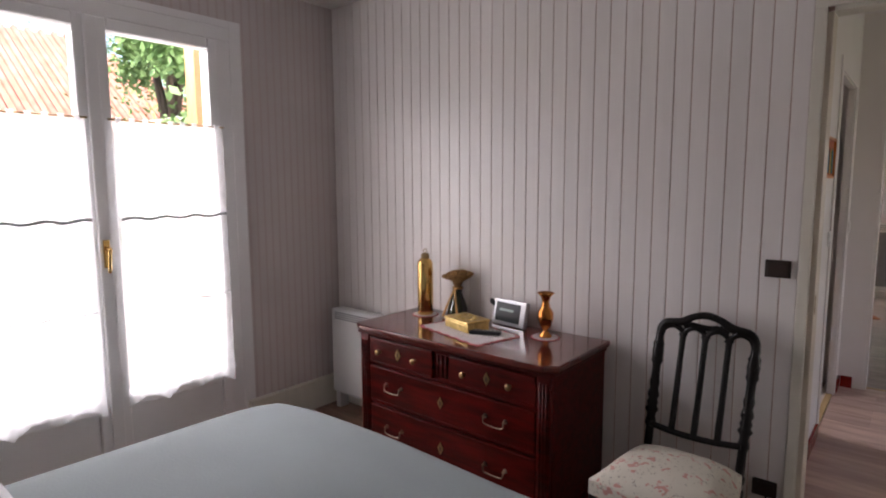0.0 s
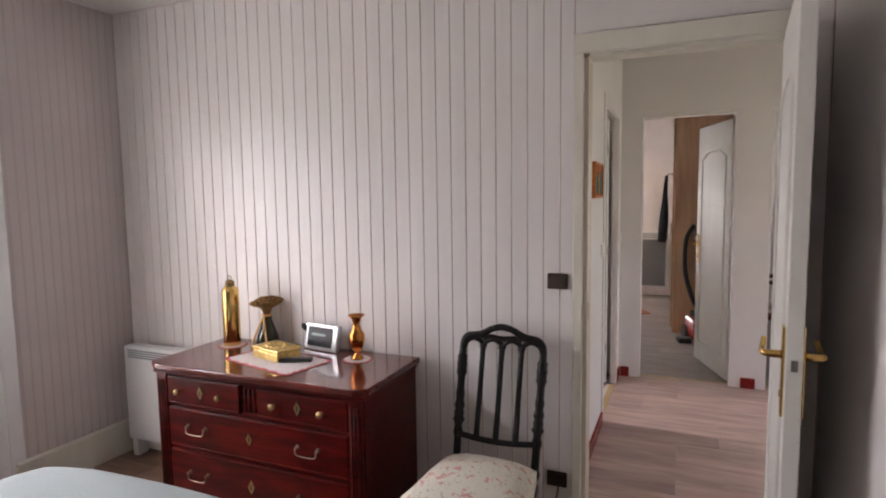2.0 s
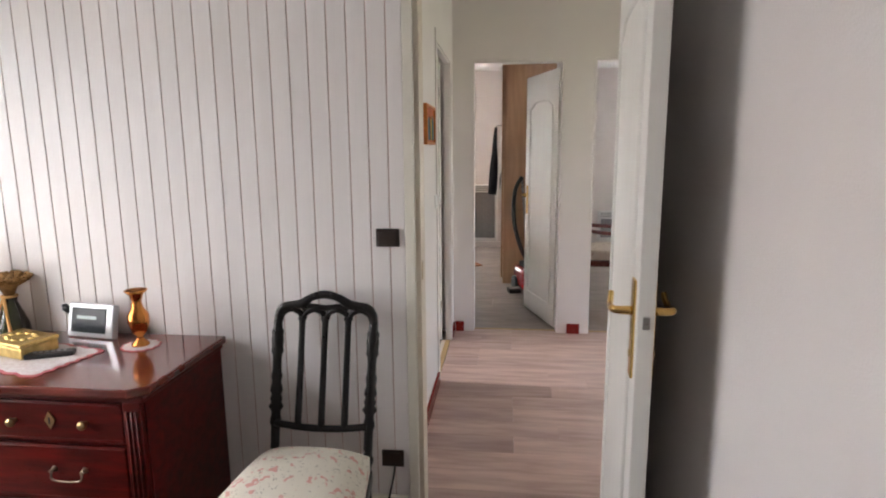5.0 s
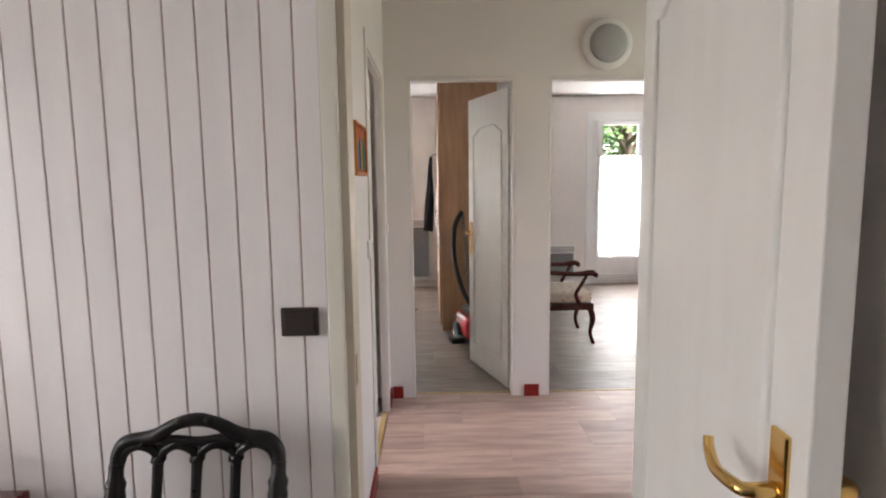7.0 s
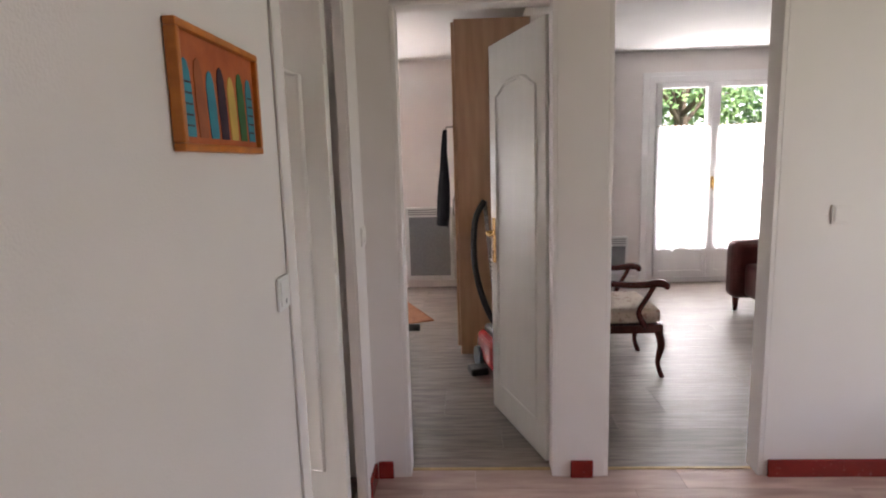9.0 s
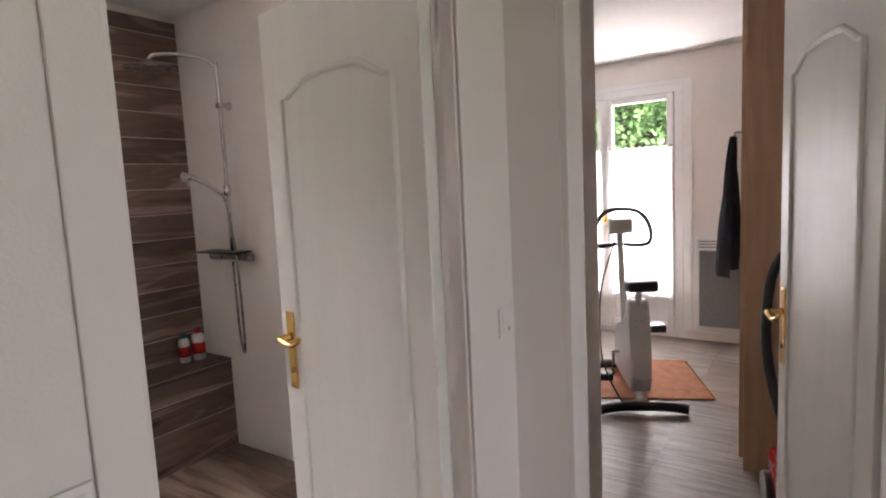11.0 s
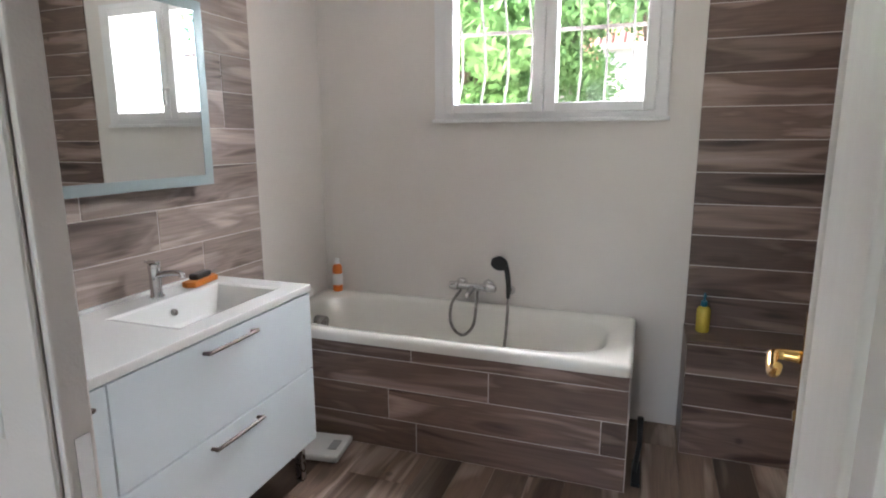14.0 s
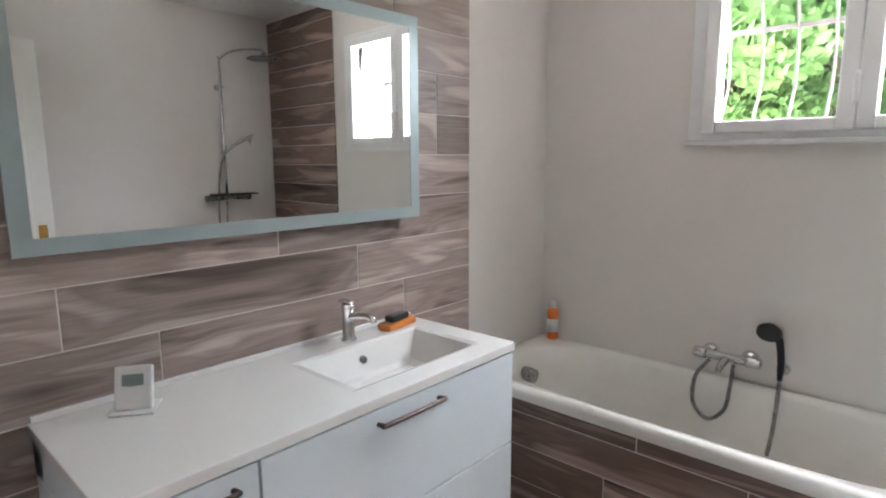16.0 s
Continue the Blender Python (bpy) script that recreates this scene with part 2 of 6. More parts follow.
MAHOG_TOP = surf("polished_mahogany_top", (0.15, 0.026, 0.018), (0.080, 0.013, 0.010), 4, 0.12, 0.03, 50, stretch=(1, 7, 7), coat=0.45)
EBONY = surf("black_lacquered_wood", (0.007, 0.005, 0.0045), (0.004, 0.003, 0.003), 8, 0.3, 0.08, 60, spec=0.35)
REDWOOD = surf("dark_red_chair_wood", (0.11, 0.022, 0.016), (0.06, 0.012, 0.009), 7, 0.25, 0.05, coat=0.3)
BRASS = surf("polished_brass", (0.83, 0.55, 0.20), (0.72, 0.45, 0.15), 14, 0.16, 0.0, metal=1.0)
OLDBRASS = surf("aged_brass", (0.48, 0.34, 0.17), (0.28, 0.19, 0.09), 25, 0.35, 0.1, metal=1.0)
COPPER = surf("amber_copper", (0.72, 0.30, 0.08), (0.55, 0.20, 0.05), 14, 0.18, 0.0, metal=1.0)
GOLDBOX = surf("gilded_box", (0.90, 0.70, 0.30), (0.66, 0.47, 0.17), 40, 0.32, 0.4, 90, metal=1.0)
CHROME = surf("chrome", (0.72, 0.72, 0.73), (0.65, 0.65, 0.66), 10, 0.1, 0.0, metal=1.0)
STEEL = surf("satin_steel", (0.34, 0.32, 0.31), (0.27, 0.25, 0.24), 10, 0.28, 0.0, metal=1.0)
DARKSTEEL = surf("dark_satin_steel", (0.15, 0.12, 0.11), (0.11, 0.09, 0.08), 10, 0.38, 0.0, metal=1.0)
BRONZE = surf("dull_bronze", (0.33, 0.25, 0.19), (0.20, 0.145, 0.11), 25, 0.36, 0.1, metal=1.0)
BLACK = surf("black_plastic", (0.018, 0.018, 0.02), (0.012, 0.012, 0.013), 12, 0.35, 0.1)
SWBROWN = surf("dark_brown_switch", (0.035, 0.020, 0.015), (0.025, 0.014, 0.01), 10, 0.4)
WPLASTIC = surf("white_plastic", (0.80, 0.80, 0.79), (0.77, 0.77, 0.76), 6, 0.35)
GPLASTIC = surf("grey_plastic", (0.42, 0.43, 0.44), (0.38, 0.39, 0.40), 6, 0.4)
SILVER = surf("silver_plastic", (0.50, 0.51, 0.52), (0.44, 0.45, 0.46), 5, 0.3, metal=0.4)
LACQ = surf("white_lacquer", (0.75, 0.82, 0.85), (0.73, 0.80, 0.83), 3, 0.16, 0.0, coat=0.3)
CERAM = surf("white_ceramic", (0.80, 0.80, 0.78), (0.78, 0.78, 0.76), 3, 0.12, 0.0, coat=0.4)
ACRYL = surf("cream_white_acrylic", (0.78, 0.76, 0.71), (0.76, 0.74, 0.69), 3, 0.18, 0.0, coat=0.3)
RADW = surf("white_enamel", (0.74, 0.75, 0.74), (0.71, 0.72, 0.71), 4, 0.4)
RADG = surf("grey_grille", (0.20, 0.21, 0.22), (0.17, 0.18, 0.19), 40, 0.5)
BEDC = surf("pale_blue_grey_bedspread", (0.33, 0.385, 0.395), (0.29, 0.34, 0.35), 2.0, 0.9, 0.25, 120)
PILLOW = surf("white_pillowcase", (0.72, 0.74, 0.76), (0.66, 0.68, 0.70), 4, 0.9, 0.2, 90)
SEAT = floral_mat("cream_floral_cloth", (0.66, 0.62, 0.53), (0.55, 0.19, 0.17), (0.27, 0.24, 0.20), 20)
SEAT2 = floral_mat("beige_floral_tapestry", (0.58, 0.50, 0.42), (0.34, 0.20, 0.16), (0.30, 0.25, 0.18), 14)
WARD = surf("beech_laminate", (0.50, 0.30, 0.18), (0.41, 0.235, 0.135), 3, 0.45, 0.05, 60, stretch=(9, 9, 0.8))
FABRIC_DK = surf("navy_black_cloth", (0.02, 0.02, 0.03), (0.012, 0.012, 0.018), 9, 0.95, 0.5, 120)
REDPL = surf("red_plastic", (0.55, 0.016, 0.012), (0.45, 0.012, 0.01), 6, 0.25, coat=0.3)
SOFA = surf("burgundy_leather", (0.10, 0.018, 0.016), (0.07, 0.012, 0.011), 12, 0.35, 0.3, 80)
RUG = surf("orange_brown_rug", (0.36, 0.15, 0.07), (0.27, 0.10, 0.045), 14, 0.95, 0.6, 160)
LACE = surf("white_lace", (0.70, 0.67, 0.66), (0.58, 0.50, 0.49), 90, 0.9, 0.5, 200)
LACER = surf("red_lace_border", (0.55, 0.16, 0.17), (0.42, 0.10, 0.11), 60, 0.9, 0.4)
ORANGE = surf("orange_frame_wood", (0.60, 0.20, 0.03), (0.45, 0.13, 0.02), 5, 0.35, 0.1, stretch=(1, 6, 6))
BEIGEWOOD = surf("beige_oak_sill", (0.50, 0.34, 0.16), (0.38, 0.25, 0.11), 4, 0.4, 0.1, stretch=(6, 1, 6))
MIRROR = surf("mirror_silver", (0.86, 0.88, 0.88), (0.86, 0.88, 0.88), 2, 0.0, 0.0, metal=1.0)
for nd in MIRROR.node_tree.nodes["Principled BSDF"].inputs["Roughness"].links:
    MIRROR.node_tree.links.remove(nd)
MIRROR.node_tree.nodes["Principled BSDF"].inputs["Roughness"].default_value = 0.0
FROST = surf("frosted_mirror_edge", (0.42, 0.50, 0.51), (0.37, 0.45, 0.46), 5, 0.35, metal=0.3)
DARKGROUT = surf("brown_floor_grout", (0.20, 0.155, 0.13), (0.15, 0.115, 0.095), 30, 0.85, 0.2, 200)
GLASS = glass_mat("window_glass")
VOILE = voile_mat("white_voile", 0.42)
VOILE2 = voile_mat("dense_white_voile", 0.12)
IRON = surf("grey_iron", (0.10, 0.09, 0.085), (0.07, 0.06, 0.06), 20, 0.5)
GRASS = surf("lawn_green", (0.10, 0.15, 0.04), (0.06, 0.10, 0.025), 3, 0.95, 0.5, 40)
PAVE = surf("pale_drive", (0.36, 0.34, 0.31), (0.28, 0.265, 0.245), 2, 0.9, 0.4, 60)
ROOF = surf("clay_roof_tile", (0.46, 0.23, 0.17), (0.36, 0.16, 0.11), 3, 0.8, 0.3, 30)
RENDERW = surf("pale_house_render", (0.62, 0.58, 0.52), (0.56, 0.52, 0.46), 2, 0.9, 0.3, 80)
BARK = surf("brown_bark", (0.10, 0.075, 0.05), (0.06, 0.045, 0.03), 8, 0.95, 0.6, 30, stretch=(4, 4, 1))
LEAF = surf("fresh_green_leaves", (0.19, 0.34, 0.11), (0.08, 0.18, 0.05), 1.4, 0.6, 0.0)
OUTWOOD = surf("varnished_outdoor_beam", (0.50, 0.28, 0.13), (0.40, 0.20, 0.09), 3, 0.5, 0.1, stretch=(6, 6, 1))
PICB = surf("painted_blue", (0.02, 0.27, 0.36), (0.015, 0.18, 0.26), 30, 0.6)
PICG = surf("painted_green", (0.03, 0.16, 0.05), (0.02, 0.10, 0.03), 30, 0.6)
PICO = surf("painted_orange_ground", (0.50, 0.12, 0.03), (0.38, 0.08, 0.02), 20, 0.6)
PICP = surf("painted_dark_purple", (0.035, 0.008, 0.03), (0.02, 0.005, 0.018), 30, 0.6)
PICO2 = surf("painted_rust", (0.36, 0.10, 0.03), (0.27, 0.07, 0.02), 30, 0.6)
PICY = surf("painted_yellow", (0.60, 0.42, 0.10), (0.5, 0.34, 0.08), 20, 0.6)
SCREEN = surf("dark_screen", (0.02, 0.026, 0.032), (0.012, 0.016, 0.02), 5, 0.25, spec=0.2)
ORBOT = surf("orange_bottle", (0.75, 0.20, 0.03), (0.68, 0.16, 0.02), 5, 0.3)
YELBOT = surf("yellow_soap", (0.55, 0.42, 0.06), (0.5, 0.38, 0.05), 5, 0.2)
BLUEP = surf("teal_pump", (0.02, 0.16, 0.22), (0.015, 0.12, 0.17), 5, 0.3)
GRNGLASS = surf("dark_green_glass", (0.03, 0.035, 0.015), (0.02, 0.025, 0.01), 5, 0.08, coat=0.5)
DRIED = surf("dried_flower_brown", (0.36, 0.20, 0.07), (0.20, 0.10, 0.03), 60, 0.9, 0.8, 90)
RIBBON = surf("gold_ribbon", (0.72, 0.40, 0.14), (0.56, 0.30, 0.09), 20, 0.45)
LCD = surf("grey_green_display", (0.22, 0.30, 0.28), (0.18, 0.25, 0.23), 10, 0.2)

# ---- mesh helpers ----
ORIGIN = {}


def bm_new():
    return bmesh.new()


def bev(bm, verts, r, seg=2):
    if r > 0:
        edges = list({e for v in verts for e in v.link_edges})
        bmesh.ops.bevel(bm, geom=edges, offset=r, segments=seg, profile=0.6, affect="EDGES", clamp_overlap=True)


def box(bm, x0, x1, y0, y1, z0, z1, r=0.0, seg=2):
    m = Matrix.Translation(((x0 + x1) / 2, (y0 + y1) / 2, (z0 + z1) / 2)) @ Matrix.Diagonal((abs(x1 - x0), abs(y1 - y0), abs(z1 - z0), 1))
    vs = bmesh.ops.create_cube(bm, size=1, matrix=m)["verts"]
    bev(bm, vs, r, seg)
    return bm


def tube(bm, pts, r, seg=8, closed=False, flow=False):
    """A round bar along points, drawn smooth through them; r is one radius or one for each point."""
    pts = [Vector(p) for p in pts]
    n = len(pts)
    rs = list(r) if isinstance(r, (list, tuple)) else [r] * n
    if (4 <= n <= 16 and not closed) or flow:
        P, R = [], []
        for i in range(n if closed else n - 1):
            j = [(i + d) % n if closed else min(max(i + d, 0), n - 1) for d in (-1, 0, 1, 2)]
            for q in range(4):
                u = q / 4
                w = ((-u + 2 * u * u - u ** 3) / 2, (2 - 5 * u * u + 3 * u ** 3) / 2, (u + 4 * u * u - 3 * u ** 3) / 2, (u ** 3 - u * u) / 2)
                P.append(sum((pts[a] * b for a, b in zip(j, w)), Vector()))
                R.append(max(sum(rs[a] * b for a, b in zip(j, w)), 0.0015))
        if not closed:
            P.append(pts[-1]), R.append(rs[-1])
        pts, rs, n = P, R, len(P)
    rings, up = [], None
    for i, p in enumerate(pts):
        a = pts[i - 1] if (i > 0 or closed) else p
        b = pts[(i + 1) % n] if (i < n - 1 or closed) else p
        d = (b - a).normalized()
        if up is None:
            up = d.orthogonal().normalized()
        up = (up - d * up.dot(d)).normalized()
        side = d.cross(up)
        rings.append([bm.verts.new(p + (up * math.cos(k * 2 * math.pi / seg) + side * math.sin(k * 2 * math.pi / seg)) * rs[i]) for k in range(seg)])
    for i in range(n if closed else n - 1):
        A, B = rings[i], rings[(i + 1) % n]
        for k in range(seg):
            f = bm.faces.new((A[k], A[(k + 1) % seg], B[(k + 1) % seg], B[k]))
            f.smooth = True
    if not closed:
        bm.faces.new(rings[0][::-1]), bm.faces.new(rings[-1])
    return bm


def lathe(bm, prof, seg=24, at=(0, 0, 0)):
    """Turned shape: (radius, height) pairs about the z axis."""
    x, y, z = at
    rings = [[bm.verts.new((x + r * math.cos(k * 2 * math.pi / seg), y + r * math.sin(k * 2 * math.pi / seg), z + h)) for k in range(seg)] for r, h in prof]
    for A, B in zip(rings, rings[1:]):
        for k in range(seg):
            f = bm.faces.new((A[k], A[(k + 1) % seg], B[(k + 1) % seg], B[k]))
            f.smooth = True
    bm.faces.new(rings[0][::-1]), bm.faces.new(rings[-1])
    return bm


def ball(bm, c, rx, ry, rz, u=16, v=10):
    vs = bmesh.ops.create_uvsphere(bm, u_segments=u, v_segments=v, radius=1, matrix=Matrix.Translation(c) @ Matrix.Diagonal((rx, ry, rz, 1)))["verts"]
    for f in {f for w in vs for f in w.link_faces}:
        f.smooth = True
    return bm


def slab(bm, outline, z0, z1, r=0.0):
    """Upright prism over an outline of (x, y) points."""
    lo, hi = [bm.verts.new((x, y, z0)) for x, y in outline], [bm.verts.new((x, y, z1)) for x, y in outline]
    n = len(outline)
    bm.faces.new(lo[::-1]), bm.faces.new(hi)
    for i in range(n):
        bm.faces.new((lo[i], lo[(i + 1) % n], hi[(i + 1) % n], hi[i]))
    bev(bm, lo + hi, r)
    return bm


def mesh_of(name, bm, mat):
    bmesh.ops.recalc_face_normals(bm, faces=bm.faces)
    me = bpy.data.meshes.new(name)
    bm.to_mesh(me)
    bm.free()
    me.materials.append(mat)
    return me


def part(name, bm, mat, parent, label=""):
    """One mesh under a thing or a part, built in the thing's own axes, or in the world's if the thing says so."""
    root = parent
    while root.parent:
        root = root.parent
    if root.name in ORIGIN:
        bm.transform(ORIGIN[root.name])
    ob = new(name, mesh_of(name, bm, mat))
    ob.parent = parent
    return tagged(ob, label)


def thing(name, m, label, category, group="", world=False, kind=""):
    ob = new(name)
    ob.empty_display_size = 0.1
    ob.matrix_world = m
    if world:
        ORIGIN[ob.name] = m.inverted()
    return tagged(ob, label, category, group, kind)


def solid(name, bm, mat, label="", category="", group="", kind=""):
    """A thing of one mesh, in world axes."""
    return tagged(new(name, mesh_of(name, bm, mat)), label, category, group, kind)


def struct(name, bm, mat, label="", category=""):
    return solid(name, bm, mat, label, category, "", "structure")


PIECES = {}


def piece(name, sx, sy, sz, mat, at, parent, r=0.0012):
    """One tile or plank, sharing its mesh with all of its size."""
    key = (name, round(sx, 3), round(sy, 3), round(sz, 3), mat.name)
    if key not in PIECES:
        bm = bm_new()
        x, y, z = sx / 2, sy / 2, sz / 2
        box(bm, -x, x, -y, y, -z, z, r, 1)
        PIECES[key] = mesh_of(name, bm, mat)
    ob = new(name, PIECES[key])
    ob.location = at
    ob.parent = parent
    return ob

# ---- the shell: bedroom, hall, bathroom, two far rooms ----
H = 2.54


def wall_box(name, boxes, mat, label):
    bm = bm_new()
    for b in boxes:
        box(bm, *b)
    return struct(name, bm, mat, label, "wall")


# bedroom
wall_panel = wall_box("wall_north", [(-3.08, -0.226, 2.2055, 2.30, 0, H), (-0.226, 0.510, 2.2055, 2.30, 2.05, H), (0.510, 2.70, 2.2055, 2.30, 0, H)], GROOVE,
                      "bedroom wall clad in narrow white vertical boards")
wall_box("wall_west_bedroom", [(-3.08, -2.88, -2.3, 0.10, 0, H), (-3.08, -2.88, 1.48, 2.2055, 0, H), (-3.08, -2.88, 0.10, 1.48, 2.28, H)], PAPER,
         "window wall papered with thin pink vertical stripes")
wall_box("wall_east_bedroom", [(0.62, 0.72, -2.3, 2.2, 0, H)], WHITE, "plain pale grey-white bedroom side wall")
wall_box("wall_south_bedroom", [(-3.08, 0.84, -2.4, -2.3, 0, H)], PAPER, "bedroom back wall with striped wallpaper")
# hall
wall_box("wall_hall_west", [(-0.345, -0.31, 2.30, 3.577, 0, H), (-0.345, -0.31, 4.355, 4.59, 0, H), (-0.345, -0.31, 3.577, 4.355, 2.05, H)], WHITE,
         "white hall wall with the bathroom doorway")
wall_box("wall_hall_north", [(-0.43, -0.165, 4.59, 4.70, 0, H), (0.52, 0.73, 4.59, 4.70, 0, H), (1.435, 2.70, 4.59, 4.70, 0, H),
                             (-0.165, 0.52, 4.59, 4.70, 2.085, H), (0.73, 1.435, 4.59, 4.70, 2.085, H)], WHITE, "white hall wall with two doorways")
# out of view; the opening is added to let the hall's fill lamp in
wall_box("wall_hall_east", [(2.60, 2.70, 2.30, 3.10, 0, H), (2.60, 2.70, 4.0, 4.59, 0, H), (2.60, 2.70, 3.10, 4.0, 2.2, H), (2.60, 2.70, 3.10, 4.0, 0, 0.4)], WHITE, "white end wall of the hall with an added opening")
# bathroom
wall_box("wall_bath_south", [(-2.80, -0.345, 2.30, 2.40, 0, H)], BATHW, "white bathroom wall behind the washstand")
wall_box("wall_bath_west", [(-3.0, -2.80, 2.30, 3.11, 0, H), (-3.0, -2.80, 4.20, 5.25, 0, H), (-3.0, -2.80, 3.11, 4.20, 0, 1.53), (-3.0, -2.80, 3.11, 4.20, 2.24, H)], BATHW,
         "white bathroom wall with a high window")
wall_box("wall_bath_north", [(-3.0, -0.33, 5.25, 5.35, 0, H), (-0.43, -0.33, 4.70, 5.25, 0, H)], BATHW, "white shower wall")
# far rooms
wall_box("wall_far_rooms_north", [(-3.0, -2.06, 8.65, 8.85, 0, H), (-0.66, 2.12, 8.65, 8.85, 0, H), (3.55, 5.1, 8.65, 8.85, 0, H),
                                  (-2.06, -0.66, 8.65, 8.85, 2.28, H), (2.12, 3.55, 8.65, 8.85, 2.28, H)], WHITE, "white wall with two glazed doors")
wall_box("wall_between_far_rooms", [(0.60, 0.66, 4.70, 8.65, 0, H)], WHITE, "white partition between the far rooms")
wall_box("wall_far_west", [(-3.1, -3.0, 5.25, 8.85, 0, H)], WHITE, "white side wall")
wall_box("wall_far_east", [(5.0, 5.1, 4.59, 8.65, 0, H), (2.70, 5.0, 4.59, 4.70, 0, H)], WHITE, "white side wall of the sitting room")
bm = bm_new()
box(bm, -3.1, 5.1, -2.4, 8.85, H, H + 0.12)
struct("ceiling", bm, CEIL, "smooth white painted ceiling", "ceiling")


def floor_slab(name, x0, x1, y0, y1, mat, label):
    return struct(name, box(bm_new(), x0, x1, y0, y1, -0.12, -0.006), mat, label, "floor")


floor_bed = floor_slab("floor_bedroom", -3.08, 0.84, -2.4, 2.25, BROWNFLOOR, "brown wood floor of the bedroom")
floor_hall = floor_slab("floor_hall", -0.38, 2.70, 2.25, 4.66, GROUT, "rosy oak vinyl plank floor of the hall")
floor_bath = floor_slab("floor_bathroom", -3.0, -0.38, 2.30, 5.30, DARKGROUT, "wood-look tiled bathroom floor")
floor_far = floor_slab("floor_far_rooms", -0.36, 5.1, 4.66, 8.85, GROUT, "grey oak vinyl plank floor of the far rooms")
floor_side = floor_slab("floor_bike_room", -3.1, -0.36, 5.32, 8.85, GROUT, "grey oak vinyl plank floor behind the bathroom")
struct("threshold_bathroom", box(bm_new(), -0.348, -0.312, 3.592, 4.341, -0.006, 0.006, 0.003), BEIGEWOOD, "honey-coloured threshold strip", "threshold")
for i, (a, b) in enumerate(((-0.165, 0.52), (0.73, 1.435))):
    struct(f"threshold_{i + 1}", box(bm_new(), a, b, 4.645, 4.665, -0.006, 0.004, 0.002), BEIGEWOOD, "thin metal-look threshold strip", "threshold")

# ---- skirtings, casings ----


def skirt(name, boxes, mat, label):
    bm = bm_new()
    for b in boxes:
        box(bm, *b, 0.004)
    return struct(name, bm, mat, label, "skirting")


skirt("baseboard_bedroom", [(-2.88, -2.845, 1.50, 2.19, 0, 0.17), (-2.875, -2.835, 1.50, 2.19, 0.17, 0.19), (-2.88, -2.845, -2.3, 0.08, 0, 0.17),
                            (-2.84, -0.264, 2.175, 2.197, 0, 0.10), (0.60, 0.618, -2.3, 2.18, 0, 0.10)], CREAM, "cream painted bedroom skirting")
skirt("baseboard_hall", [(-0.309, -0.294, 2.32, 3.512, 0, 0.08), (-0.309, -0.294, 4.408, 4.57, 0, 0.08), (-0.293, -0.225, 4.572, 4.588, 0, 0.08),
                         (0.58, 0.68, 4.572, 4.588, 0, 0.08), (1.452, 2.59, 4.572, 4.588, 0, 0.08), (2.582, 2.598, 2.31, 4.57, 0, 0.08)], RED_TRIM, "glossy dark red hall skirting")
skirt("baseboard_far_rooms", [(-0.64, 0.04, 8.63, 8.648, 0, 0.08), (0.67, 2.04, 8.63, 8.648, 0, 0.08), (3.62, 4.99, 8.63, 8.648, 0, 0.08)], WHITE, "white skirting under the windows")
# bedroom door frame
bm = bm_new()
for x0, x1 in ((-0.260, -0.222), (0.500, 0.555)):
    box(bm, x0, x1, 2.182, 2.20, 0, 2.04, 0.005)
box(bm, -0.260, 0.555, 2.182, 2.20, 2.04, 2.115, 0.005)
box(bm, 0.492, 0.508, 2.203, 2.30, 0, 2.025, 0.003)
box(bm, -0.204, 0.492, 2.203, 2.30, 2.025, 2.047, 0.003)
frame_bed = struct("door_frame_bedroom", bm, CREAM, "cream painted bedroom door frame", "door frame")
part("jamb_lining", box(bm_new(), -0.224, -0.204, 2.200, 2.30, 0, 2.025, 0.003), JAMB, frame_bed, "tan lining of the door frame")
part("strike_plate", box(bm_new(), -0.206, -0.2025, 2.215, 2.235, 0.96, 1.03), OLDBRASS, frame_bed, "worn brass strike plate")
# bathroom door frame
bm = bm_new()
for y0, y1 in ((3.515, 3.582), (4.35, 4.405)):
    box(bm, -0.309, -0.301, y0, y1, 0, 2.04, 0.005)
box(bm, -0.309, -0.301, 3.515, 4.405, 2.04, 2.11, 0.005)
for y0, y1 in ((3.579, 3.590), (4.343, 4.353)):
    box(bm, -0.347, -0.311, y0, y1, 0.0, 2.03, 0.003)
box(bm, -0.347, -0.311, 3.590, 4.343, 2.03, 2.048, 0.003)
frame_bath = struct("door_frame_bathroom", bm, WHITE, "white painted bathroom door frame", "door frame")
part("strike_plate", box(bm_new(), -0.34, -0.322, 3.589, 3.592, 0.90, 1.10), CHROME, frame_bath, "chrome strike plate")
for i, (a, b) in enumerate(((-0.165, 0.52), (0.73, 1.435))):
    bm = bm_new()
    for x0, x1, s in ((a - 0.062, a + 0.004, 1), (b - 0.004, b + 0.062, -1)):
        j = a if s > 0 else b
        box(bm, min(j, j + s * 0.02), max(j, j + s * 0.02), 4.591, 4.70, 0, 2.065, 0.003)
    box(bm, a, b, 4.591, 4.70, 2.065, 2.083, 0.003)
    struct(f"door_frame_{i + 1}", bm, WHITE, "white painted door frame of a far room", "door frame")

# ---- doors ----


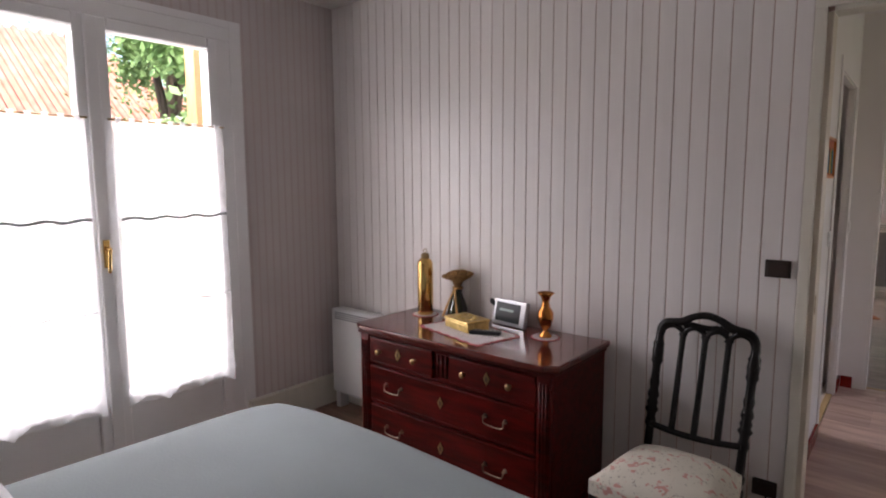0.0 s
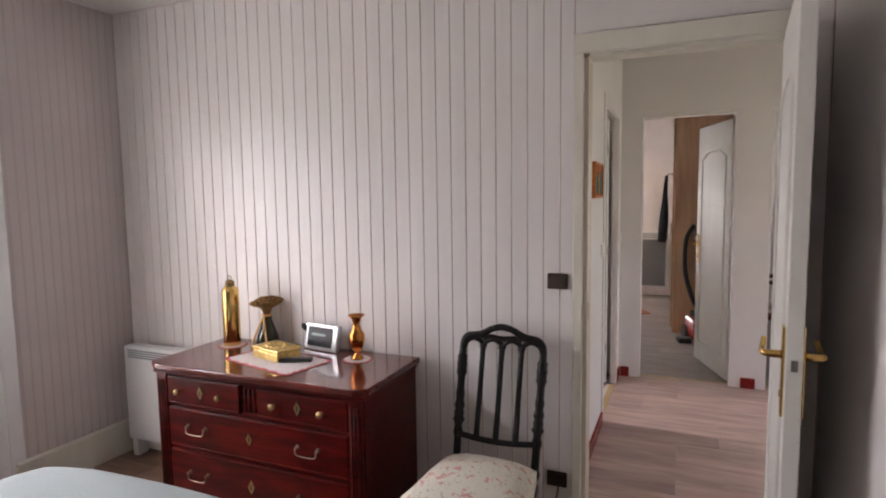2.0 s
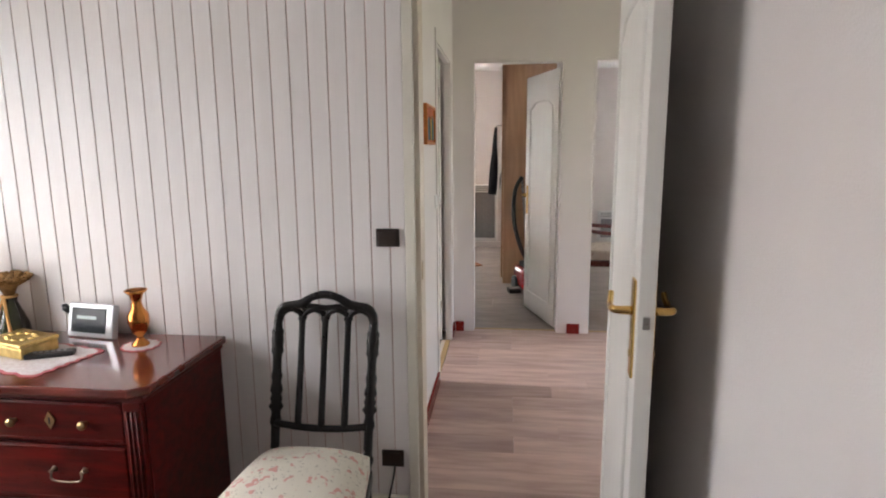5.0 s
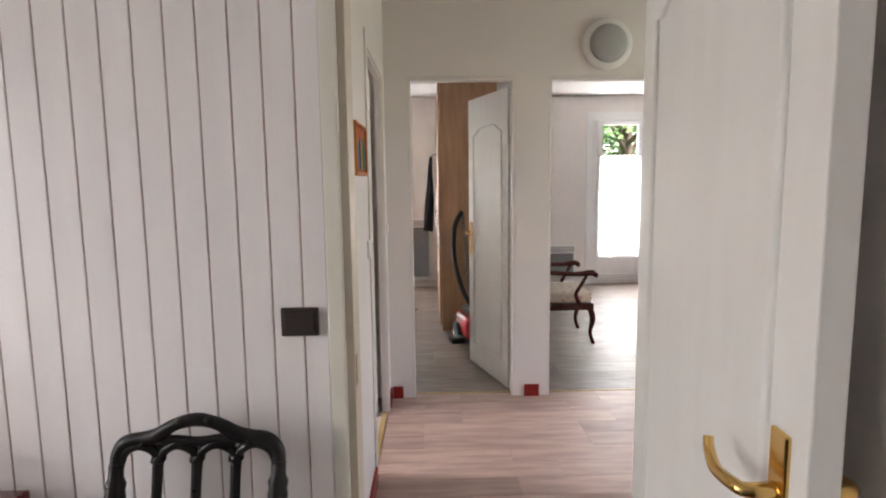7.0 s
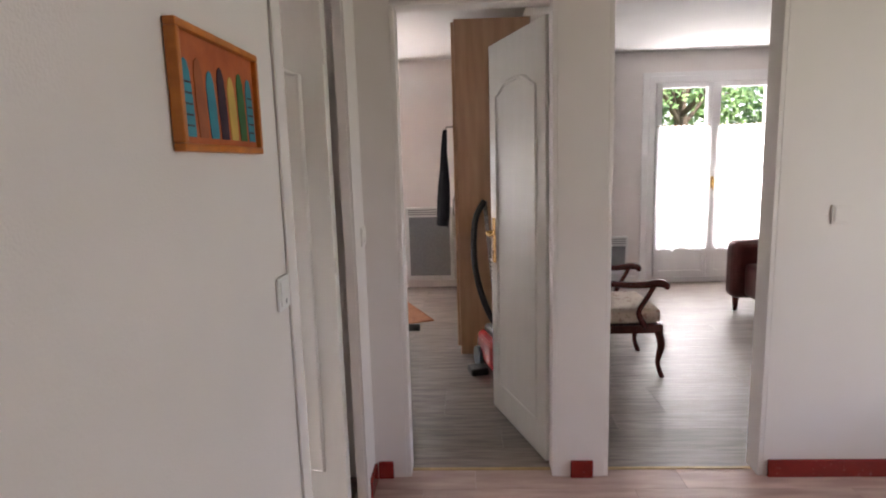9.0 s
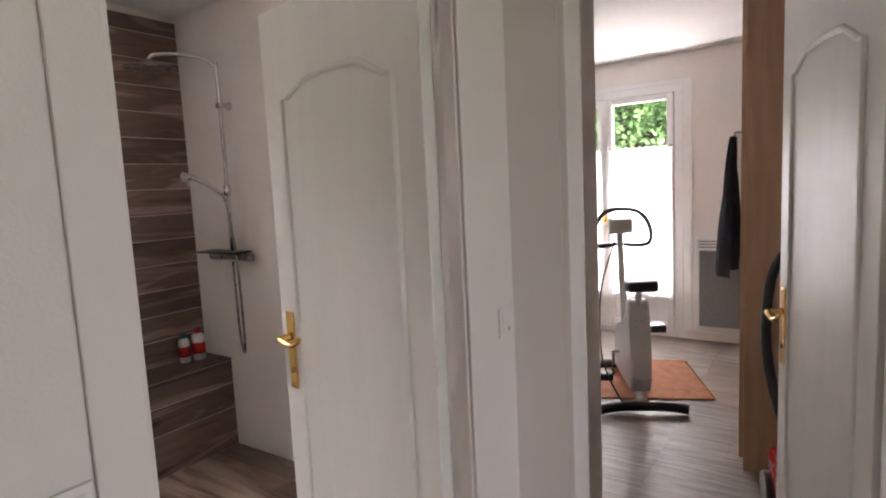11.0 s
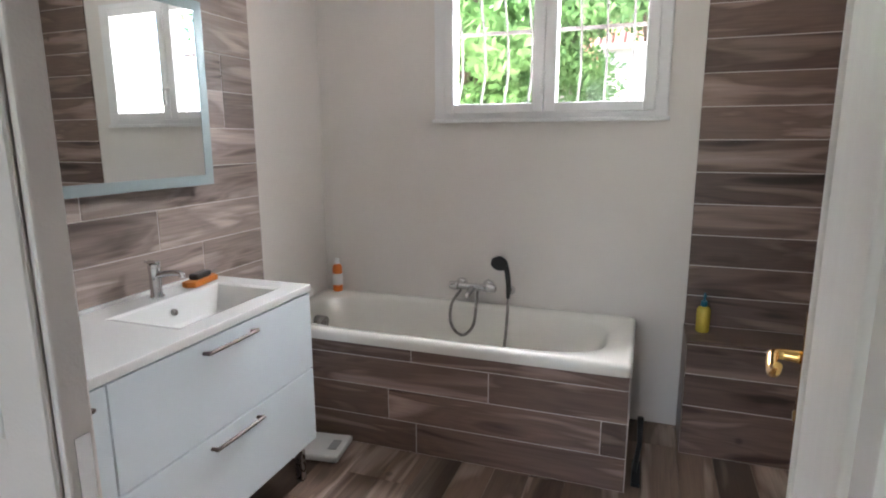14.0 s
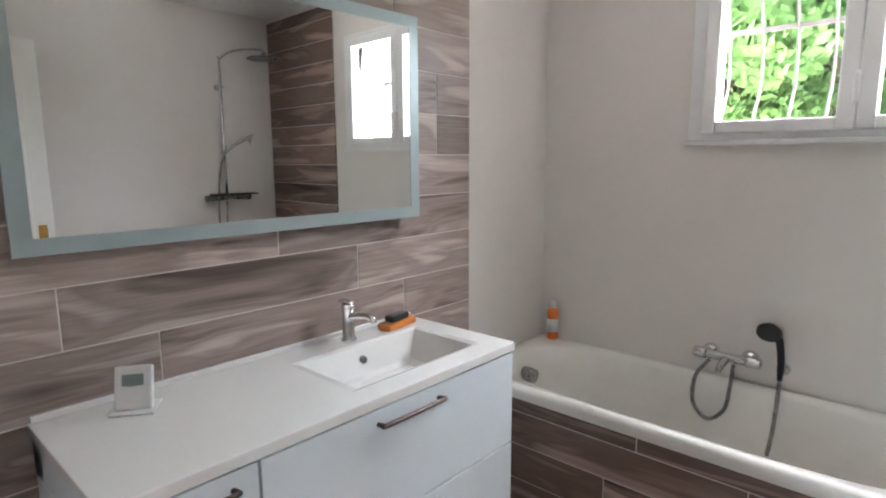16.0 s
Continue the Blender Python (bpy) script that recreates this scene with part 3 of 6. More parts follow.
def door(name, hinge, towards, wide, label, swing=1, brass_side=(1, -1)):
    """A leaf with one tall arched panel; its own x axis runs from the hinges to the lock edge."""
    d = Vector(towards) - Vector(hinge)
    ang = math.degrees(math.atan2(d.y, d.x))
    leaf = thing(name, pose(hinge[0], hinge[1], 0.008, 0, 0, ang), label, "door", kind="structure")
    part("leaf", box(bm_new(), 0, wide, -0.02, 0.02, 0, 2.03, 0.003), DOORW, leaf)
    a, b, z0, zs = 0.10, wide - 0.10, 0.17, 1.76
    m = (a + b) / 2
    arch = [(a, zs), (a + 0.035, zs + 0.005), (a + 0.075, zs + 0.026), (a + 0.12, zs + 0.047), (a + 0.16, zs + 0.052), (m, zs + 0.055), (b - 0.16, zs + 0.052), (b - 0.12, zs + 0.047), (b - 0.075, zs + 0.026), (b - 0.035, zs + 0.005), (b, zs)]
    for s in (1, -1):
        bm = bm_new()
        ring = [(a, z0), *arch, (b, z0)]
        tube(bm, [(x, s * 0.019, z) for x, z in ring], 0.010, 8, True)
        part("panel_moulding", bm, DOORW, leaf)
        hx = wide - 0.055
        plate = part("lock_plate", box(bm_new(), hx - 0.02, hx + 0.02, s * 0.02, s * 0.0275, 0.86, 1.11, 0.003), BRASS, leaf, "polished brass lock plate")
        bm = bm_new()
        tube(bm, [(hx, s * 0.026, 1.03), (hx, s * 0.062, 1.03), (hx - 0.015, s * 0.072, 1.03), (hx - 0.07, s * 0.072, 1.022), (hx - 0.105, s * 0.068, 1.035), (hx - 0.115, s * 0.066, 1.05)],
             [0.012, 0.010, 0.0095, 0.009, 0.008, 0.007], 10)
        part("lever_handle", bm, BRASS, plate, "curved brass lever handle")
        part("keyhole", tube(bm_new(), [(hx, s * 0.0275, 0.92), (hx, s * 0.031, 0.92)], 0.010, 12), OLDBRASS, plate)
    part("latch", box(bm_new(), wide - 0.001, wide + 0.008, -0.008, 0.008, 1.00, 1.03, 0.002), STEEL, leaf, "steel latch bolt")
    for z in (0.28, 1.04, 1.82):
        part("hinge", tube(bm_new(), [(-0.006, swing * 0.022, z - 0.03), (-0.006, swing * 0.022, z + 0.03)], 0.005, 8), DOORW, leaf)
    return leaf


door("door_1", (0.496, 2.262), (0.434, 1.53), 0.733, "open cream-white bedroom door with brass lever handles")
door("door_2", (-0.378, 4.335), (-1.06, 4.455), 0.70, "half-open white bathroom door with an arched panel")
door("door_3", (0.505, 4.715), (0.295, 5.35), 0.69, "open white door with an arched panel", -1)

# ---- windows ----


def french_window(name, axis_pose, label):
    """A glazed pair: own x along the wall (0 is the middle), y into the room, z up."""
    w = thing(name, axis_pose, label, "window", kind="structure")
    bm = bm_new()
    for s in (-1, 1):
        box(bm, min(s * 0.615, s * 0.69), max(s * 0.615, s * 0.69), -0.06, 0.015, 0.0, 2.21, 0.006)
    box(bm, -0.69, 0.69, -0.06, 0.015, 2.21, 2.28, 0.006), box(bm, -0.615, 0.615, -0.06, 0.015, 0.0, 0.06, 0.006)
    part("window_frame", bm, PVC, w)
    bm = bm_new()
    for s in (-1, 1):
        box(bm, min(s * 0.69, s * 0.76), max(s * 0.69, s * 0.76), 0.001, 0.014, 0, 2.32, 0.004)
    box(bm, -0.69, 0.69, 0.001, 0.014, 2.28, 2.32, 0.004)
    part("casing", bm, PVC, w)
    for s in (-1, 1):
        lo, hi = sorted((s * 0.012, s * 0.612))
        bm = bm_new()
        box(bm, lo, lo + 0.058, -0.05, 0.035, 0.065, 2.205, 0.008), box(bm, hi - 0.058, hi, -0.05, 0.035, 0.065, 2.205, 0.008)
        box(bm, lo + 0.058, hi - 0.058, -0.05, 0.035, 2.15, 2.205, 0.008), box(bm, lo + 0.058, hi - 0.058, -0.05, 0.035, 0.065, 0.14, 0.008)
        box(bm, lo + 0.058, hi - 0.058, -0.05, 0.035, 0.36, 0.42, 0.008)
        sash = part("sash", bm, PVC, w)
        part("lower_panel", box(bm_new(), lo + 0.058, hi - 0.058, -0.03, 0.015, 0.14, 0.36, 0.006), PVC, sash)
        g = part("pane", box(bm_new(), lo + 0.055, hi - 0.055, -0.012, -0.008, 0.415, 2.155), GLASS, sash)
        g.visible_shadow = False
        for z in (0.92, 1.32):
            part("glazing_bar", box(bm_new(), lo + 0.058, hi - 0.058, -0.022, 0.004, z - 0.012, z + 0.012, 0.003), PVC, sash)
    part("astragal", box(bm_new(), -0.03, 0.03, 0.035, 0.05, 0.07, 2.2, 0.008), PVC, w)
    grip = part("handle_plate", box(bm_new(), -0.014, 0.014, 0.05, 0.057, 1.06, 1.19, 0.003), BRASS, w, "brass window handle")
    part("handle", tube(bm_new(), [(0, 0.055, 1.15), (0, 0.095, 1.15), (0.004, 0.10, 1.13), (0.008, 0.098, 1.04)], [0.010, 0.009, 0.009, 0.007], 8), BRASS, grip)
    return w


def cafe_curtain(m, x0, x1, z0, z1, mat, label, group):
    """Gathered voile on a thin rod, with a scalloped hem."""
    c = thing("cafe_curtain", m, label, "curtain", group)
    n, k = 72, 14
    bm = bm_new()
    grid = []
    for j in range(k + 1):
        row = []
        for i in range(n + 1):
            u, v = i / n, j / k
            x = x0 + (x1 - x0) * u * (1 + 0.0 * v)
            hem = 0.045 * abs(math.sin(u * math.pi * 3)) * (1 - v) ** 3 if v < 0.4 else 0
            z = z0 + hem + (z1 - z0 - hem) * v
            y = 0.062 + 0.007 * math.sin(u * 56 + 1.5 * math.sin(v * 3)) * (0.5 + 0.5 * v) + 0.018 * (1 - v) * math.sin(u * 9 + 1)
            row.append(bm.verts.new((x, y, z)))
        grid.append(row)
    for A, B in zip(grid, grid[1:]):
        for i in range(n):
            bm.faces.new((A[i], A[i + 1], B[i + 1], B[i])).smooth = True
    part("voile", bm, mat, c)
    for zc, half in ((z0 + 0.67 * (z1 - z0), 0.008), (z0 + 0.36 * (z1 - z0), 0.003)):
        bm = bm_new()
        tube(bm, [(x0 + 0.01 + (x1 - x0 - 0.02) * q / 24, 0.082 + 0.004 * math.sin(q * 2.1), zc + 0.006 * math.sin(q * 0.9 + x0 * 9)) for q in range(25)], half, 6)
        bm.transform(Matrix.Translation((0, 0.082, 0)) @ Matrix.Diagonal((1, 0.25, 1, 1)) @ Matrix.Translation((0, -0.082, 0)))
        part("sewn_tape", bm, PILLOW, c, "white sewn tape across the voile")
    part("curtain_rod", tube(bm_new(), [(x0 - 0.012, 0.055, z1 + 0.006), (x1 + 0.012, 0.055, z1 + 0.006)], 0.005, 8), OLDBRASS, c)
    for j in range(9):
        x = x0 + (x1 - x0) * (j + 0.5) / 9
        part("curtain_tab", box(bm_new(), x - 0.012, x + 0.012, 0.047, 0.066, z1 - 0.012, z1 + 0.016, 0.003), mat, c)
    return c


WIN = {"window_1": pose(-2.88, 0.79, 0, 0, 0, -90), "window_2": pose(-1.36, 8.65, 0, 0, 0, 180), "window_3": pose(2.835, 8.65, 0, 0, 0, 180)}
for nm, m in WIN.items():
    french_window(nm, m, "white double glazed door with brass handle" if nm == "window_1" else "white glazed garden door of a far room")
    for s in (-1, 1):
        lo, hi = sorted((s * 0.055, s * 0.60))
        cafe_curtain(m, lo, hi, 0.36, 1.74, VOILE if nm == "window_1" else VOILE2, "gathered white voile half-curtain on a thin rod", "half-curtains on the glazed doors")

# bathroom window: two sashes, with an iron grille outside
w = thing("window_4", pose(-2.80, 3.655, 0, 0, 0, -90), "white two-sash bathroom window set high in the wall", "window", kind="structure")
bm = bm_new()
for s in (-1, 1):
    box(bm, min(s * 0.500, s * 0.565), max(s * 0.500, s * 0.565), -0.07, 0.018, 1.51, 2.26, 0.006)
box(bm, -0.505, 0.505, -0.07, 0.018, 1.51, 1.552, 0.006), box(bm, -0.505, 0.505, -0.07, 0.018, 2.21, 2.26, 0.006)
part("window_frame", bm, PVC, w)
part("window_sill", box(bm_new(), -0.575, 0.575, 0.0, 0.03, 1.492, 1.51, 0.004), PVC, w)
for s in (-1, 1):
    lo, hi = sorted((s * 0.002, s * 0.510))
    bm = bm_new()
    box(bm, lo, lo + 0.055, -0.05, 0.04, 1.535, 2.225, 0.008), box(bm, hi - 0.055, hi, -0.05, 0.04, 1.535, 2.225, 0.008)
    box(bm, lo + 0.054, hi - 0.054, -0.05, 0.038, 1.535, 1.582, 0.006), box(bm, lo + 0.054, hi - 0.054, -0.05, 0.038, 2.175, 2.225, 0.006)
    sash = part("sash", bm, PVC, w)
    g = part("pane", box(bm_new(), lo + 0.05, hi - 0.05, -0.012, -0.008, 1.577, 2.18), GLASS, sash)
    g.visible_shadow = False
part("handle", tube(bm_new(), [(0.0, 0.04, 1.72), (0.0, 0.075, 1.72), (0.0, 0.08, 1.70), (0.0, 0.078, 1.62)], 0.010, 8), WPLASTIC, w)
grille = thing("window_grille", pose(-3.02, 3.655, 1.45), "grey wrought iron grille outside the bathroom window", "grille")
for i in range(9):
    y = -0.52 + 0.13 * i
    part("bar", tube(bm_new(), [(0, y, 0.02), (-0.02, y, 0.15), (-0.10, y, 0.30), (-0.085, y, 0.50), (-0.01, y, 0.66), (0, y, 0.80)], 0.006, 6), IRON, grille)
for z, x in ((0.02, 0), (0.52, -0.08), (0.80, 0)):
    part("cross_bar", box(bm_new(), x - 0.005, x + 0.005, -0.55, 0.55, z - 0.010, z + 0.010), IRON, grille)

# ---- bedroom ----
# commode
DX0, DX1, DY0, DY1, DZ = -2.10, -0.965, 1.70, 2.185, 0.735
chest = thing("chest_of_drawers", pose((DX0 + DX1) / 2, (DY0 + DY1) / 2, 0), "glossy red mahogany chest of drawers with brass pulls", "chest of drawers", world=True)
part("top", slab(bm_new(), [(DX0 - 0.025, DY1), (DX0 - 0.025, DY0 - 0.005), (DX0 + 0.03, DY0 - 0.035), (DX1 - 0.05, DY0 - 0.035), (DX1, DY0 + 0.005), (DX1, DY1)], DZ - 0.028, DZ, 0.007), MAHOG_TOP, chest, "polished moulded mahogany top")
bm = bm_new()
box(bm, DX0, DX1 - 0.025, DY0 + 0.012, DY1, 0.07, DZ - 0.028, 0.004)
box(bm, DX0 - 0.008, DX1 - 0.015, DY0 - 0.012, DY1, DZ - 0.05, DZ - 0.029, 0.006)
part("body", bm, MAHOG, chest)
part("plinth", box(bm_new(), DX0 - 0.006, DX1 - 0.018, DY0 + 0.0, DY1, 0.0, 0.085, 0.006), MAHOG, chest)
for x in (DX0 + 0.005, DX1 - 0.09):
    bm = bm_new()
    box(bm, x, x + 0.06, DY0 - 0.006, DY0 + 0.014, 0.085, DZ - 0.05, 0.004)
    for k in range(3):
        tube(bm, [(x + 0.015 + 0.015 * k, DY0 - 0.007, 0.12), (x + 0.015 + 0.015 * k, DY0 - 0.007, DZ - 0.08)], 0.004, 6)
    part("corner_pilaster", bm, MAHOG, chest)


def escutcheon(parent, x, z):
    bm = bm_new()
    y = DY0 - 0.006
    lo = [bm.verts.new((x + 0.017 * a * (1 if k % 2 == 0 else 0.75), y - 0.003, z + 0.030 * b)) for k, (a, b) in enumerate(((0, 1), (0.7, 0.5), (1, 0), (0.7, -0.5), (0, -1), (-0.7, -0.5), (-1, 0), (-0.7, 0.5)))]
    hi = [bm.verts.new(v.co + Vector((0, 0.004, 0))) for v in lo]
    bm.faces.new(lo), bm.faces.new(hi[::-1])
    for k in range(8):
        bm.faces.new((lo[k], lo[(k + 1) % 8], hi[(k + 1) % 8], hi[k]))
    plate = part("escutcheon", bm, OLDBRASS, parent, "pierced brass keyhole plate")
    part("keyhole", box(bm_new(), x - 0.0028, x + 0.0028, y - 0.0042, y - 0.002, z - 0.012, z + 0.010, 0.0008), BLACK, plate)


def drawer(x0, x1, z0, z1, pulls, key, knobs):
    bm = box(bm_new(), x0, x1, DY0 - 0.004, DY0 + 0.012, z0, z1, 0.004)
    d = part("drawer", bm, MAHOG, chest)
    for zz in (z0 + 0.008, z1 - 0.008):
        part("drawer_bead", box(bm_new(), x0 + 0.006, x1 - 0.006, DY0 - 0.008, DY0 - 0.0035, zz - 0.003, zz + 0.003, 0.001), MAHOG, d)
    escutcheon(d, key, (z0 + z1) / 2 + 0.005)
    for x in pulls:
        z = (z0 + z1) / 2
        bm = bm_new()
        if knobs:
            tube(bm, [(x, DY0 - 0.003, z), (x, DY0 - 0.012, z), (x, DY0 - 0.018, z), (x, DY0 - 0.028, z), (x, DY0 - 0.034, z)], [0.007, 0.006, 0.013, 0.014, 0.006], 14)
            part("knob", bm, OLDBRASS, d, "round brass knob")
        else:
            for s in (-1, 1):
                tube(bm, [(x + s * 0.052, DY0 - 0.003, z + 0.012), (x + s * 0.052, DY0 - 0.008, z + 0.012), (x + s * 0.052, DY0 - 0.022, z + 0.012)], [0.012, 0.006, 0.007], 12)
            tube(bm, [(x - 0.052, DY0 - 0.02, z + 0.01), (x - 0.048, DY0 - 0.024, z - 0.012), (x - 0.02, DY0 - 0.024, z - 0.018), (x + 0.02, DY0 - 0.024, z - 0.018), (x + 0.048, DY0 - 0.024, z - 0.012), (x + 0.052, DY0 - 0.02, z + 0.01)], 0.0034, 8)
            part("drop_pull", bm, BRONZE, d, "dull bronze drop handle")


drawer(-2.03, -1.61, 0.545, 0.675, (-1.955, -1.715), -1.83, True)
drawer(-1.51, -1.06, 0.545, 0.675, (-1.42, -1.18), -1.30, True)
bm = bm_new()
for k in range(3):
    tube(bm, [(-1.585 + 0.025 * k, DY0 + 0.009, 0.56), (-1.585 + 0.025 * k, DY0 + 0.009, 0.665)], 0.007, 6)
part("fluted_divider", bm, MAHOG, chest)
drawer(-2.03, -1.06, 0.345, 0.53, (-1.86, -1.255), -1.56, False)
drawer(-2.03, -1.06, 0.11, 0.33, (-1.86, -1.255), -1.56, False)


def doily(x, y, r, label, red=True):
    """Lace mat with a scalloped edge."""
    d = thing("doily", pose(x, y, DZ + 0.001), label, "doily", "lace mats on the chest")
    out = [(r * (1 + 0.05 * math.sin(k * math.pi / 2.0)) * math.cos(k * math.pi / 24), r * (1 + 0.05 * math.sin(k * math.pi / 2.0)) * math.sin(k * math.pi / 24)) for k in range(48)]
    part("border", slab(bm_new(), out, 0, 0.0015), LACER, d, "reddish crochet border")
    part("cloth", slab(bm_new(), [(a * 0.9, b * 0.9) for a, b in out], 0.0015, 0.003), LACE, d)


TZ = DZ + 0.004
doily(-1.965, 2.05, 0.070, "small round white lace mat with red edge")
doily(-1.22, 2.045, 0.066, "small round white lace mat with red edge")
d = thing("doily", pose(-1.565, 1.91, DZ + 0.001, 0, 0, -14), "square white lace mat with red scalloped border", "doily", "lace mats on the chest")
out = []
for k in range(4):
    for j in range(12):
        u = -1 + j / 6
        p = (0.225 * u, -0.13 - 0.010 * (j % 2)) if k == 0 else (0.225 + 0.010 * (j % 2), 0.13 * u) if k == 1 else (-0.225 * u, 0.13 + 0.010 * (j % 2)) if k == 2 else (-0.225 - 0.010 * (j % 2), -0.13 * u)
        out.append(p)
part("border", slab(bm_new(), out, 0, 0.0015), LACER, d, "red scalloped border")
part("cloth", slab(bm_new(), [(a * 0.93, b * 0.9) for a, b in out], 0.0015, 0.003), LACE, d)
fl = thing("brass_flask", pose(-1.965, 2.05, TZ), "tall polished brass cylinder flask with ring cap", "flask")
part("body", lathe(bm_new(), [(0.040, 0), (0.042, 0.004), (0.042, 0.27), (0.040, 0.285), (0.028, 0.302), (0.018, 0.306)], 32), BRASS, fl)
part("cap", lathe(bm_new(), [(0.020, 0.304), (0.022, 0.308), (0.022, 0.326), (0.016, 0.332), (0.006, 0.334)], 20), OLDBRASS, fl)
part("ring", tube(bm_new(), [(0.011 * math.cos(a), 0, 0.345 + 0.011 * math.sin(a)) for a in [k * math.pi / 6 for k in range(12)]], 0.0025, 6, True), OLDBRASS, fl)
dv = thing("dried_flower_vase", pose(-1.80, 2.125, DZ), "dark glass vase of dried flowers with gold ribbon", "vase")
part("vase", lathe(bm_new(), [(0.052, 0), (0.058, 0.01), (0.052, 0.05), (0.034, 0.10), (0.022, 0.135), (0.026, 0.15)], 24), GRNGLASS, dv, "dark green glass vase")
bm = bm_new()
rnd = random.Random(4)
for k in range(170):
    a, r = rnd.uniform(0, 6.28), 0.082 * math.sqrt(rnd.random())
    ball(bm, (r * math.cos(a), r * math.sin(a), 0.243 - 3.6 * r * r + 0.12 * r * math.cos(a) + rnd.uniform(-0.004, 0.005)), 0.0095, 0.0095, 0.007, 5, 4)
lathe(bm, [(0.012, 0.15), (0.03, 0.19), (0.075, 0.215), (0.05, 0.23)], 16)
part("dried_bouquet", bm, DRIED, dv, "domed bunch of dried brown flowers")
bm = bm_new()
tube(bm, [(0.024 * math.cos(k * math.pi / 6), 0.024 * math.sin(k * math.pi / 6), 0.155) for k in range(12)], 0.006, 6, True)
for s in (-1, 1):
    tube(bm, [(0, -0.025, 0.152), (s * 0.022, -0.045, 0.09), (s * 0.045, -0.062, 0.02), (s * 0.05, -0.07, 0.004)], [0.006, 0.005, 0.006, 0.003], 6)
part("ribbon", bm, RIBBON, dv, "shiny gold ribbon bow")
ph = thing("weather_clock", pose(-1.47, 2.12, DZ, -12, 0, -8), "small white framed display clock leaning back", "clock")
part("frame", box(bm_new(), -0.105, 0.105, -0.014, 0.014, 0.0, 0.128, 0.006), SILVER, ph, "silver plastic frame")
part("screen", box(bm_new(), -0.086, 0.072, -0.0165, -0.0138, 0.018, 0.112, 0.002), SCREEN, ph, "dark display panel")
part("digits", box(bm_new(), -0.06, 0.03, -0.018, -0.0162, 0.07, 0.082), LCD, ph, "pale line of unreadable digits")
part("antenna_knob", tube(bm_new(), [(-0.10, 0, 0.09), (-0.125, -0.01, 0.105), (-0.13, -0.012, 0.12)], [0.012, 0.014, 0.009], 8), BLACK, ph)
gb = thing("gilded_box", pose(-1.60, 1.945, TZ, 0, 0, -16), "gilded metal casket with embossed lid", "box")
part("base", box(bm_new(), -0.095, 0.095, -0.065, 0.065, 0, 0.038, 0.005), GOLDBOX, gb)
part("lid", box(bm_new(), -0.099, 0.099, -0.069, 0.069, 0.039, 0.054, 0.006), GOLDBOX, gb)
bm = bm_new()
for k in range(10):
    a = k * math.pi / 5
    ball(bm, (0.055 * math.cos(a), 0.036 * math.sin(a), 0.054), 0.014, 0.010, 0.005, 8, 5)
part("relief", bm, GOLDBOX, gb)
rc = thing("remote_control", pose(-1.46, 1.905, TZ, 0, 0, 24), "slim black remote control on the lace mat", "remote control")
part("case", box(bm_new(), -0.075, 0.075, -0.022, 0.022, 0, 0.018, 0.007), BLACK, rc)
for k in range(6):
    part("button", box(bm_new(), -0.05 + 0.018 * k, -0.04 + 0.018 * k, -0.006, 0.006, 0.018, 0.0205, 0.001), GPLASTIC, rc)
vs = thing("copper_vase", pose(-1.22, 2.045, TZ), "small amber copper footed vase with flared lip", "vase")
part("body", lathe(bm_new(), [(0.030, 0), (0.031, 0.006), (0.014, 0.022), (0.012, 0.034), (0.026, 0.05), (0.036, 0.085), (0.036, 0.115), (0.020, 0.14), (0.016, 0.165), (0.024, 0.19), (0.040, 0.205), (0.036, 0.207), (0.014, 0.18)], 28), COPPER, vs)

# electric heater in the corner
rad = thing("electric_heater", pose(-2.45, 2.11, 0.12), "white enamel electric wall heater beside the chest", "heater", world=True)
part("casing", box(bm_new(), -2.80, -2.13, 2.07, 2.16, 0.10, 0.655, 0.018), RADW, rad)
for k in range(4):
    part("vent_slot", box(bm_new(), -2.76, -2.17, 2.0665, 2.0695, 0.59 + 0.013 * k, 0.596 + 0.013 * k), RADG, rad)
part("wall_bracket", box(bm_new(), -2.70, -2.2, 2.16, 2.185, 0.2, 0.6), STEEL, rad)
part("foot", box(bm_new(), -2.78, -2.74, 2.08, 2.15, 0.0, 0.10, 0.004), RADW, rad), part("foot", box(bm_new(), -2.20, -2.16, 2.08, 2.15, 0.0, 0.10, 0.004), RADW, rad)

# black turned side chair
ch = thing("side_chair", pose(-0.545, 1.80, 0.0), "black lacquered carved side chair with floral cushion", "chair")
bm = bm_new()
pts = [(-0.185, 0.17), (0.185, 0.17), (0.235, -0.20), (-0.235, -0.20)]
N = 12
vt = [[None] * (N + 1) for _ in range(N + 1)]
for i in range(N + 1):
    for j in range(N + 1):
        u, v = -1 + 2 * i / N, -1 + 2 * j / N
        hw = 0.235 - 0.05 * (j / N)
        edge = max(abs(u), abs(v))
        vt[i][j] = bm.verts.new((u * hw, -0.20 + 0.37 * j / N - 0.02 * (1 - u * u) * (1 - j / N), 0.385 + 0.075 * math.sqrt(max(0, 1 - abs(u) ** 2.6)) * math.sqrt(max(0, 1 - abs(v) ** 2.6))))
for i in range(N):
    for j in range(N):
        bm.faces.new((vt[i][j], vt[i + 1][j], vt[i + 1][j + 1], vt[i][j + 1])).smooth = True
rim = [vt[i][0] for i in range(N + 1)] + [vt[N][j] for j in range(1, N + 1)] + [vt[i][N] for i in range(N - 1, -1, -1)] + [vt[0][j] for j in range(N - 1, 0, -1)]
low = [bm.verts.new((v.co.x * 1.0, v.co.y, 0.33)) for v in rim]
for k in range(len(rim)):
    q = (k + 1) % len(rim)
    bm.faces.new((rim[k], rim[q], low[q], low[k]))
bm.faces.new(low)
